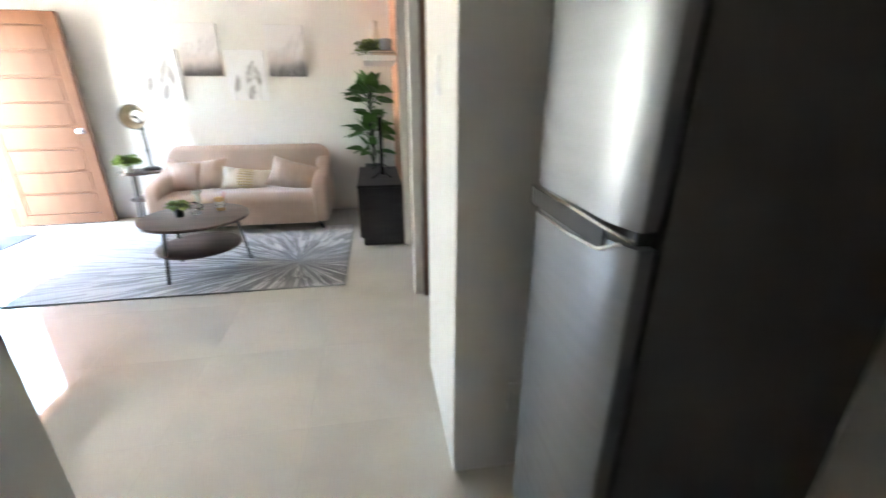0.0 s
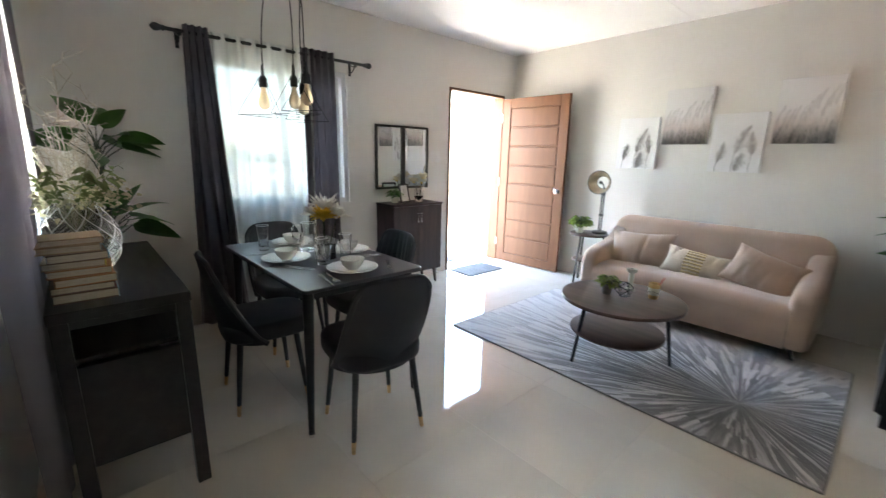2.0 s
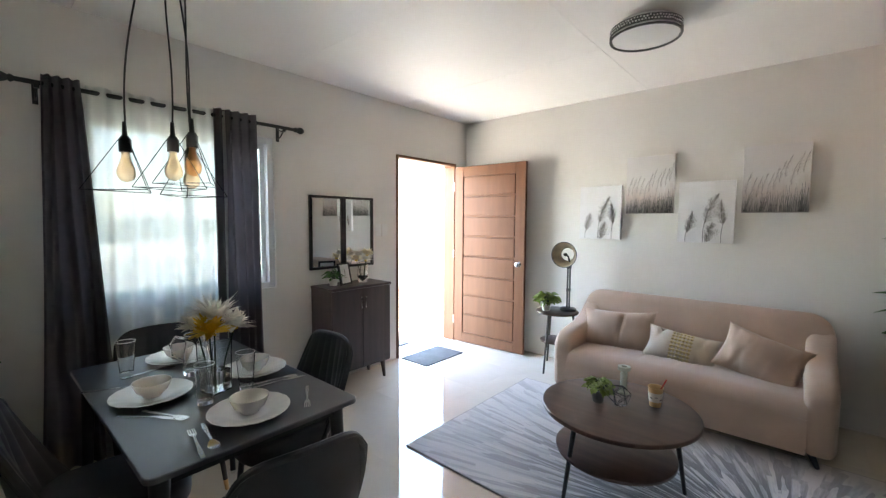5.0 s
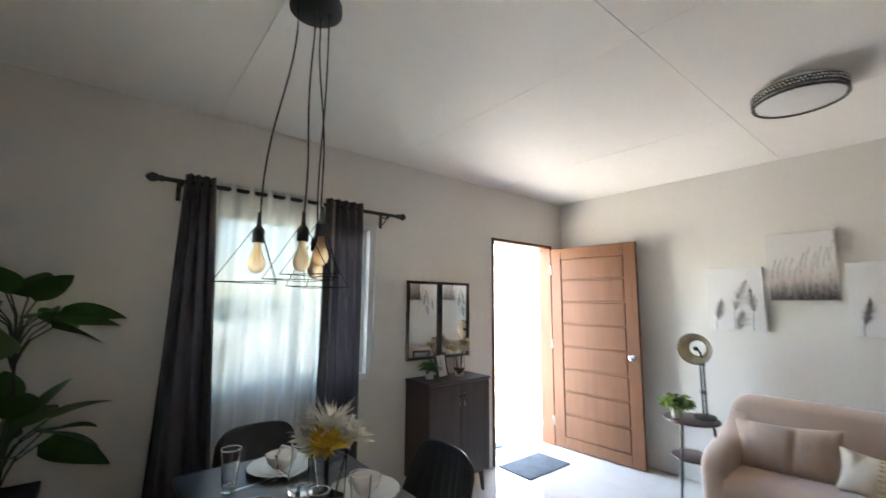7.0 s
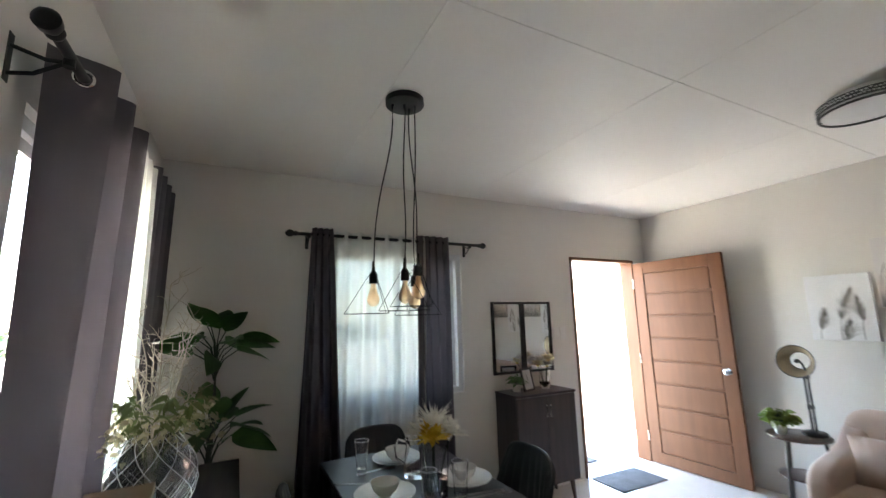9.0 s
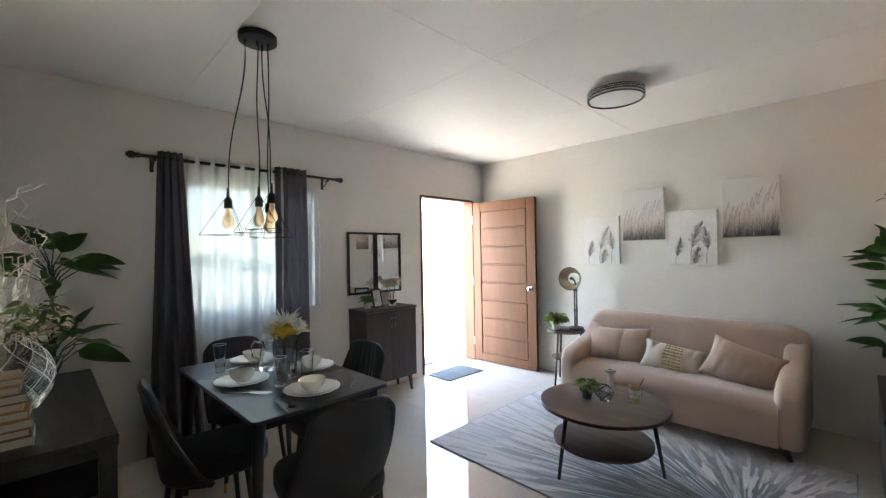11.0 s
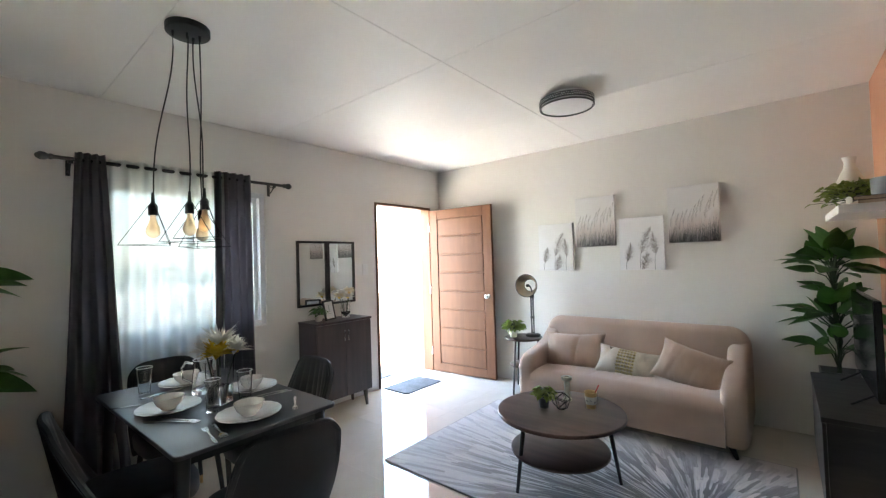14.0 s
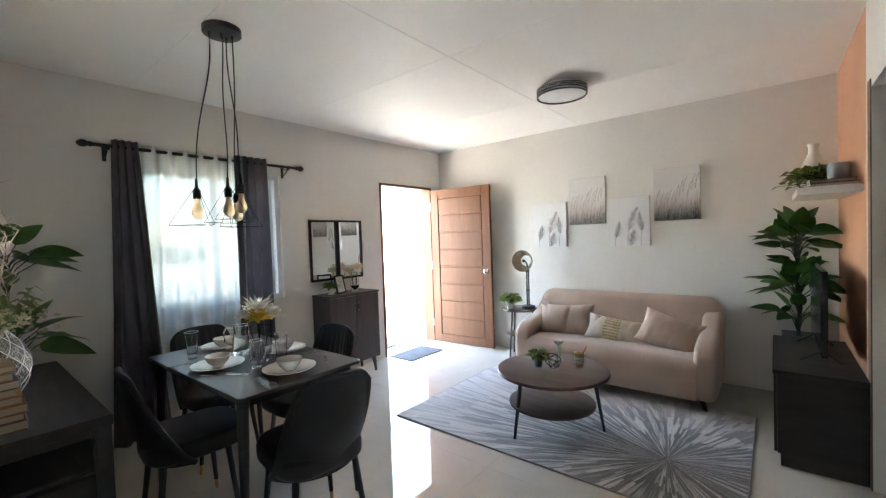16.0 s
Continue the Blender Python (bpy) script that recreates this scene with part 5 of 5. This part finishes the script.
part("handle", tube(bmesh.new(), [(-0.02, -0.036, 0.155), (-0.04, -0.07, 0.165), (-0.05, -0.085, 0.13), (-0.045, -0.08, 0.08), (-0.026, -0.045, 0.055)], 0.006, 10), glass, pi, smooth=True)
part("rim", torus(bmesh.new(), 0.045, 0.0018, Matrix.Translation((0, 0, 0.172)), 36), frosted, pi, smooth=True)
fv = thing("flower_vase", pose(1.405, 1.418, TZ, 0, 0, 20), "square clear glass vase with white and yellow flowers", "vase")
b = bmesh.new()
lathe(b, [(0, 0), (0.056, 0), (0.062, 0.20), (0.058, 0.20), (0.052, 0.014), (0, 0.014)], 4, pose(0, 0, 0, 0, 0, 45))
part("vessel", b, glass, fv)
part("water", lathe(bmesh.new(), [(0, 0.015), (0.0505, 0.015), (0.053, 0.085), (0, 0.085)], 4, pose(0, 0, 0, 0, 0, 45)), glass, fv)


def bloom(parent, at, r, petals, layers, mat, heart, spiky, seed, label):
    rnd = random.Random(seed)
    b = bmesh.new()
    for k in range(layers):
        for i in range(petals):
            a = 2 * math.pi * (i + 0.5 * (k % 2) + rnd.uniform(-0.2, 0.2)) / petals
            up = 0.25 + 1.1 * k / max(1, layers - 1) if layers > 1 else 0.3
            d = Vector((math.cos(a), math.sin(a), up + rnd.uniform(-0.15, 0.15)))
            leaf_mesh(b, Vector(at) + d * 0.006, d, r * rnd.uniform(0.8, 1.15), r * (0.10 if spiky else 0.36), rnd.uniform(0.0, 0.35), 0.2, 4, rnd.uniform(-0.4, 0.4))
    fl = part("bloom", b, mat, parent, label, smooth=True)
    part("heart", lathe(bmesh.new(), [(0, -0.012), (0.012, -0.008), (0.016, 0.004), (0.010, 0.012), (0, 0.014)], 16, Matrix.Translation(at)), heart, fl, smooth=True)
    part("stalk", tube(bmesh.new(), [(at[0] * 0.25, at[1] * 0.25, 0.02), (at[0] * 0.5, at[1] * 0.5, 0.12), at], 0.003, 6), stem_green, parent)


bloom(fv, (0.045, -0.055, 0.245), 0.075, 16, 3, petal_yellow, petal_yellow, False, 1, "yellow gerbera bloom")
bloom(fv, (-0.02, 0.02, 0.275), 0.12, 30, 4, petal_white, petal_white, True, 2, "white spidery bloom")
bloom(fv, (0.03, 0.07, 0.24), 0.078, 14, 3, petal_white, petal_yellow, False, 3, "white bloom")
bloom(fv, (-0.055, -0.03, 0.25), 0.075, 14, 3, petal_white, petal_yellow, False, 4, "white bloom")

# ---- things on the coffee table ----
CZ = 0.4622
cu = thing("paper_cup", pose(2.562, 3.155, CZ), "yellow and white paper cup with a red stirrer", "cup")
part("cup", lathe(bmesh.new(), [(0, 0.0), (0.027, 0), (0.037, 0.10), (0.0385, 0.102), (0.036, 0.102), (0.0262, 0.004), (0, 0.004)], 32), cover("yellow paper", (0.70, 0.47, 0.22)), cu, smooth=True)
part("band", lathe(bmesh.new(), [(0.0300, 0.026), (0.0352, 0.075), (0.0356, 0.075), (0.0304, 0.026)], 32), white_pot, cu, "white band with dark printing", smooth=True)
b = bmesh.new()
for k in range(5):
    box(b, -0.006, 0.006, -0.001, 0.0, 0.0, 0.004 + 0.002 * (k % 2), turn=pose(0, 0, 0, 0, 0, 40 * k - 60) @ Matrix.Translation((0, -0.0345, 0.04 + 0.006 * (k % 3))))
part("printing", b, ink_grey, cu)
part("stirrer", tube(bmesh.new(), [(0.0, 0.0, 0.02), (0.022, 0.012, 0.09), (0.045, 0.024, 0.145)], 0.0035, 8), cover("red plastic", (0.55, 0.03, 0.02)), cu)
ge = thing("wire_terrarium", pose(2.42, 3.03, CZ), "geometric black wire ornament with glass inside", "ornament")
b = bmesh.new()
ico = bmesh.new()
bmesh.ops.create_icosphere(ico, subdivisions=1, radius=0.058, matrix=Matrix.Translation((0, 0, 0.054)) @ pose(0, 0, 0, 20, 12, 30))
for e in ico.edges:
    tube(b, [e.verts[0].co, e.verts[1].co], 0.0018, 5)
zmin = min(v.co.z for v in b.verts)
bmesh.ops.translate(b, vec=(0, 0, -zmin), verts=b.verts)
ico.free()
part("wire_frame", b, black_metal, ge)
part("glass_cup", lathe(bmesh.new(), [(0, 0.004), (0.026, 0.004), (0.03, 0.05), (0.028, 0.05), (0.024, 0.008), (0, 0.008)], 28), glass, ge, smooth=True)
ca = thing("candle_holder", pose(2.385, 3.205, CZ), "pale turned wooden candle holder", "candle holder")
part("post", lathe(bmesh.new(), [(0, 0), (0.03, 0), (0.03, 0.012), (0.02, 0.022), (0.017, 0.06), (0.019, 0.115), (0.015, 0.125), (0.034, 0.136), (0.034, 0.155), (0.018, 0.155), (0.016, 0.145), (0, 0.145)], 32), cover("pale sage wood", (0.46, 0.47, 0.38)), ca, smooth=True)

# ---- things on the shoe cabinet ----
KZ = 0.8775
ph = thing("photo_frame", pose(0.17, 2.905, KZ, 0, -12, 18), "small black standing photo frame on the cabinet", "photo frame")
part("frame", boxes((-0.006, 0.008, -0.075, -0.06, 0, 0.19), (-0.006, 0.008, 0.06, 0.075, 0, 0.19), (-0.006, 0.008, -0.06, 0.06, 0, 0.015), (-0.006, 0.008, -0.06, 0.06, 0.175, 0.19)), black_wood, ph)
part("print", boxes((-0.003, 0.004, -0.0598, 0.0598, 0.0152, 0.1748)), canvas_white, ph)
part("motif", boxes((0.004, 0.0048, -0.02, 0.02, 0.06, 0.064), (0.004, 0.0048, -0.014, 0.014, 0.08, 0.083), (0.004, 0.0048, -0.004, 0.004, 0.09, 0.14)), ink_soft, ph)
part("stand", boxes((-0.05, -0.006, -0.01, 0.01, 0.002, 0.006)), black_wood, ph)
cv = thing("flower_vase", pose(0.14, 3.10, KZ), "clear glass vase with cream and white flowers", "vase")
part("vessel", lathe(bmesh.new(), [(0, 0), (0.04, 0), (0.048, 0.06), (0.042, 0.13), (0.050, 0.16), (0.048, 0.16), (0.040, 0.13), (0.045, 0.06), (0, 0.008)], 32), glass, cv, smooth=True)
for k, (x, y, z) in enumerate(((0, -0.045, 0.235), (0.03, 0.03, 0.245), (-0.03, 0.065, 0.215), (0.02, -0.085, 0.205), (0.045, 0.0, 0.20))):
    bloom(cv, (x, y, z), 0.066, 14, 5, petal_blush if k % 2 else petal_white, petal_yellow, False, 20 + k, "soft pale bloom")

# ---- things on the sideboard ----
BZ = 0.8302
rn = random.Random(4)
z = BZ
BOARD_TAN, BOARD_RUST, BOARD_BROWN = cover("tan book board", (0.36, 0.24, 0.14)), cover("rust book board", (0.36, 0.15, 0.045)), cover("brown book board", (0.14, 0.075, 0.05))
SPINES = (("pale blue and pink", (0.30, 0.42, 0.48), 2), ("dark red", (0.16, 0.03, 0.03), 2), ("grey", (0.22, 0.21, 0.22), 1), ("orange brown", (0.33, 0.14, 0.05), 1), ("yellow", (0.55, 0.42, 0.06), 0), ("blue", (0.13, 0.33, 0.45), 2), ("grey blue", (0.25, 0.29, 0.33), 0), ("tan", (0.42, 0.30, 0.19), 0))
for i, (word, c, board) in enumerate(SPINES):
    t = (0.034, 0.026, 0.030, 0.028, 0.026, 0.030, 0.026, 0.024)[i]
    w, d = 0.178 - 0.004 * (i % 3) - 0.002 * i, 0.135 + 0.006 * (i % 2)
    ob = thing("book", pose(1.648 + rn.uniform(-0.008, 0.008), 0.392 + rn.uniform(-0.008, 0.008) - 0.004 * i, z, 0, 0, rn.uniform(-5, 5)), f"{word} hardback book lying in a stack", "book", "stacked books")
    for lo in (0, t - 0.0044):
        part("board", boxes((-d / 2, d / 2, -w / 2, w / 2 - 0.0031, lo, lo + 0.0040), bevel=0.001), (BOARD_TAN, BOARD_RUST, BOARD_BROWN)[board], ob)
    part("spine", boxes((-d / 2, d / 2, w / 2 - 0.003, w / 2, 0, t - 0.0004), bevel=0.0012), cover(word + " book spine", c), ob)
    part("page_block", boxes((-d / 2 + 0.004, d / 2 - 0.003, -w / 2 + 0.004, w / 2 - 0.0032, 0.0041, t - 0.0045)), paper, ob)
    if i in (0, 4, 5):
        part("spine_label", boxes((-d * 0.30, d * 0.05, w / 2, w / 2 + 0.0006, 0.004, t - 0.004)), cover("spine label " + word, ((0.62, 0.25, 0.22), (0.6, 0.18, 0.1), (0.5, 0.5, 0.5))[(0, 4, 5).index(i)]), ob)
    z += t
gv = thing("cut_glass_vase", pose(1.25, 0.385, BZ), "large diamond-cut glass vase with dried branches", "vase")
b = bmesh.new()
prof = []
for k in range(13):
    t = k / 12
    prof.append((0.066 + 0.082 * math.sin(math.pi * min(1, 0.12 + t * 0.86)) ** 0.9, 0.012 + 0.275 * t))
seg, rows = 22, []
for j, (r, zz) in enumerate(prof):
    rows.append([b.verts.new((r * math.cos(2 * math.pi * (k + 0.5 * (j % 2)) / seg), r * math.sin(2 * math.pi * (k + 0.5 * (j % 2)) / seg), zz)) for k in range(seg)])
for j in range(len(rows) - 1):
    for k in range(seg):
        a, c = rows[j], rows[j + 1]
        n = (k + 1) % seg
        if j % 2 == 0:
            b.faces.new((a[k], a[n], c[k]))
            b.faces.new((a[n], c[n], c[k]))
        else:
            b.faces.new((a[k], a[n], c[n]))
            b.faces.new((a[k], c[n], c[k]))
foot = [b.verts.new((0.055 * math.cos(2 * math.pi * k / seg), 0.055 * math.sin(2 * math.pi * k / seg), 0)) for k in range(seg)]
for k in range(seg):
    b.faces.new((foot[k], foot[(k + 1) % seg], rows[0][(k + 1) % seg], rows[0][k]))
b.faces.new(foot)
bmesh.ops.solidify(b, geom=list(b.faces), thickness=0.005)
part("vessel", b, glass, gv)
for s in (-1, 1):
    for k in range(11):
        pts = []
        for j in range(13):
            a = 2 * math.pi * (k / 11 + s * j / 44)
            r, zz = prof[j]
            pts.append(((r + 0.0005) * math.cos(a), (r + 0.0005) * math.sin(a), zz))
        part("cut_ridge", tube(bmesh.new(), pts, 0.0017, 5), frosted, gv)
part("rim", torus(bmesh.new(), prof[-1][0], 0.004, Matrix.Translation((0, 0, prof[-1][1])), 36), glass, gv, smooth=True)
rn = random.Random(12)
for i in range(12):
    a = 2 * math.pi * i / 12 + rn.uniform(-0.2, 0.2)
    lean = rn.uniform(0.06, 0.26)
    h = rn.uniform(0.42, 0.66) if i else 0.79
    b = bmesh.new()
    if i == 0:
        lean, a = 0.05, 0.2
    pts, p = [], Vector((0.02 * math.cos(a), 0.02 * math.sin(a), 0.03))
    for k in range(9):
        pts.append(p.copy())
        t = k / 8
        jit = 0.012 if k > 2 else 0
        p = Vector((lean * math.cos(a) * (t + 0.12) ** 1.3 + rn.uniform(-jit, jit) + 0.02 * math.cos(a) * (1 - t), lean * math.sin(a) * 0.7 * (t + 0.12) ** 1.3 + rn.uniform(-jit, jit), 0.03 + h * (t + 0.12)))
        if k < 3:
            p.x, p.y = p.x * 0.5, p.y * 0.5
    tube(b, pts, 0.0046, 6, 0.002)
    for k in range(4, 9):
        for side in range(2):
            q = pts[k]
            d = Vector((rn.uniform(-1, 1), rn.uniform(-1, 1), rn.uniform(0.1, 1.1))).normalized() * rn.uniform(0.05, 0.14)
            bend = Vector((rn.uniform(-0.02, 0.02), rn.uniform(-0.02, 0.02), rn.uniform(-0.01, 0.02)))
            e1, e2 = q + d * 0.5 + bend, q + d
            tube(b, [q, q + d * 0.25 - bend * 0.5, e1, q + d * 0.75 + bend * 0.4, e2], 0.0021, 4, 0.001)
            for tip in (e1, e2)[k % 2:]:
                g = Vector((rn.uniform(-1, 1), rn.uniform(-1, 1), rn.uniform(-0.2, 1))).normalized() * rn.uniform(0.015, 0.05)
                tube(b, [tip, tip + g * 0.5 + bend * 0.3, tip + g], 0.0013, 4, 0.0007)
    part("branch", b, dry_twig, gv)
b = bmesh.new()
for _ in range(360):
    a, e = rn.uniform(0, 2 * math.pi), rn.uniform(-0.35, 0.9)
    r = rn.uniform(0.10, 0.27)
    p = Vector((r * math.cos(a) * math.cos(e), min(0.24, max(-0.10, r * math.sin(a) * math.cos(e) * 0.85)), 0.30 + r * 0.5 * math.sin(e)))
    leaf_mesh(b, p, (rn.uniform(-1, 1), rn.uniform(-1, 1), rn.uniform(-0.5, 0.8)), rn.uniform(0.018, 0.042), rn.uniform(0.010, 0.022), 0.4, 0.3, 3, rn.uniform(-1.5, 1.5))
tagged(part("dried_foliage", b, dry_leaf, gv, smooth=True), kind="stuff")
for k in range(6):
    b = bmesh.new()
    a = -1.9 + 0.75 * k
    end = Vector((0.21 * math.cos(a), 0.17 * math.sin(a) * (0.75 if math.sin(a) < 0 else 1), rn.uniform(0.36, 0.46)))
    pts = [Vector((0, 0, 0.12)), Vector((end.x * 0.35, end.y * 0.35, 0.30)), end]
    tube(b, pts, 0.0022, 5, 0.0012)
    for i in range(26):
        q = pts[1].lerp(end, rn.uniform(0.1, 1.05))
        leaf_mesh(b, q, (rn.uniform(-1, 1), rn.uniform(-1, 1), rn.uniform(-0.6, 0.6)), rn.uniform(0.03, 0.06), rn.uniform(0.014, 0.026), 0.4, 0.3, 4, rn.uniform(-1.2, 1.2))
    part("leaf_sprig", b, sage_leaf, gv, "sage green leafy sprig", smooth=True)

# ---- wall shelf and its things ----
ws = thing("wall_shelf", pose(EAST, 3.60, 1.60), "white floating shelf on the terracotta wall", "shelf")
part("board", boxes((-0.285, -0.001, 0, 0.86, 0, 0.045), bevel=0.002), white_plastic, ws)
bv = thing("bottle_vase", pose(3.872, 4.22, 1.645), "matt white ceramic bottle vase", "vase")
part("vessel", lathe(bmesh.new(), [(0, 0), (0.062, 0), (0.078, 0.05), (0.082, 0.11), (0.074, 0.17), (0.048, 0.235), (0.030, 0.275), (0.027, 0.31), (0.036, 0.342), (0.031, 0.342), (0.022, 0.31), (0.022, 0.22), (0, 0.2)], 40), white_pot, bv, smooth=True)
bp = thing("basket_pot", pose(3.965, 3.83, 1.6902), "grey blue round ceramic pot on books", "pot")
part("vessel", lathe(bmesh.new(), [(0, 0), (0.046, 0), (0.053, 0.012), (0.056, 0.098), (0.053, 0.104), (0.049, 0.098), (0.047, 0.02), (0, 0.015)], 36), cover("blue grey glaze", (0.25, 0.28, 0.31)), bp, smooth=True)
for k, (c, wd) in enumerate((((0.34, 0.25, 0.18), "tan"), ((0.12, 0.10, 0.10), "dark"))):
    ob = thing("book", pose(3.935, 3.79, 1.6452 + 0.0225 * k, 0, 0, 3 - 8 * k), f"{wd} hardback book lying on the white shelf", "book", "shelf books")
    part("cover", boxes((-0.10, 0.10, -0.13, 0.13, 0, 0.003), (-0.10, 0.10, -0.13, 0.13, 0.019, 0.022), (-0.10, -0.096, -0.13, 0.13, 0.003, 0.019)), cover(wd + " shelf book cover", c), ob)
    part("page_block", boxes((-0.0958, 0.094, -0.124, 0.124, 0.0031, 0.0189)), paper, ob)

# ---- mat, switches, outlet ----
dm = thing("door_mat", pose(0.215, 3.955, 0), "grey woven door mat on the tiles", "door mat")
part("mat", boxes((-0.185, 0.185, -0.285, 0.285, 0, 0.008), bevel=0.003), mat_fibre, dm)
dm = thing("door_mat", pose(-0.55, 3.85, -0.03), "dark outdoor mat on the porch slab", "door mat")
part("mat", boxes((-0.2, 0.2, -0.3, 0.3, 0, 0.012), bevel=0.003), mat_fibre, dm)


def switch(m, gangs, label):
    ob = thing("light_switch", m, label, "switch", "wall switches")
    plate = part("plate", boxes((0.0005, 0.007, -0.036, 0.036, -0.06, 0.06), bevel=0.002), white_plastic, ob)
    for k in range(gangs):
        z = (k - (gangs - 1) / 2) * 0.03
        part("rocker", boxes((0.0072, 0.010, -0.016, 0.016, z - 0.012, z + 0.012), bevel=0.001), white_plastic, plate)


switch(pose(0, 3.39, 1.34), 2, "white plastic light switch beside the door")
switch(pose(0, 3.475, 1.34), 1, "white plastic light switch beside the door")
switch(pose(EAST, 1.185, 1.402, 0, 0, 180), 3, "white plastic three-gang light switch")
switch(pose(4.275, 0.853, 0.33, 0, 0, -90), 1, "white plastic wall outlet beside the refrigerator")

# ---- outdoors ----
fe = thing("slat_fence", pose(-4.2, 2.3, -0.1402), "white horizontal slat fence in the yard", "fence")
for k in range(3):
    part("post", boxes((-0.04, 0.04, k * 0.9 - 0.04, k * 0.9 + 0.04, 0, 1.32), bevel=0.004), white_metal, fe)
for k in range(8):
    part("slat", boxes((0.042, 0.062, -0.06, 1.86, 0.14 + k * 0.15, 0.235 + k * 0.15)), white_metal, fe)
hedge_green = material("hedge leaves", (0.09, 0.15, 0.06), 0.6, vary=0.4, scale=1.5, grain=12)
for nm, x0, x1, y0, y1 in (("west", -36, -30, -40, 14), ("south", -20, 25, -36, -31)):
    rn = random.Random(len(nm))
    b = bmesh.new()
    for _ in range(2600):
        p = Vector((rn.uniform(x0, x1), rn.uniform(y0, y1), 0))
        top = 1.3 + 0.8 * noise.noise(Vector((p.x * 0.25, p.y * 0.25, 3)))
        p.z = rn.uniform(-0.2, max(0.6, top))
        leaf_mesh(b, p, (rn.uniform(-1, 1), rn.uniform(-1, 1), rn.uniform(-0.3, 1)), rn.uniform(0.5, 1.0), rn.uniform(0.4, 0.7), 0.3, 0.3, 3, rn.uniform(-1.5, 1.5))
    tagged(part("hedge", b, hedge_green), "distant green bushes along the plot", "hedge", kind="stuff")

# ---- floor tiles ----
me = None
for i in range(10):
    for j in range(13):
        x, y = -0.13 + 0.6 * i, -2.43 + 0.6 * j
        if me is None:
            t = part("tile", boxes((0.0004, 0.5996, 0.0004, 0.5996, -0.0034, 0.0)), tile_glaze, floor)
            me = t.data
        else:
            t = new("tile", me)
            t.parent = floor
        t.location = (x, y, 0)
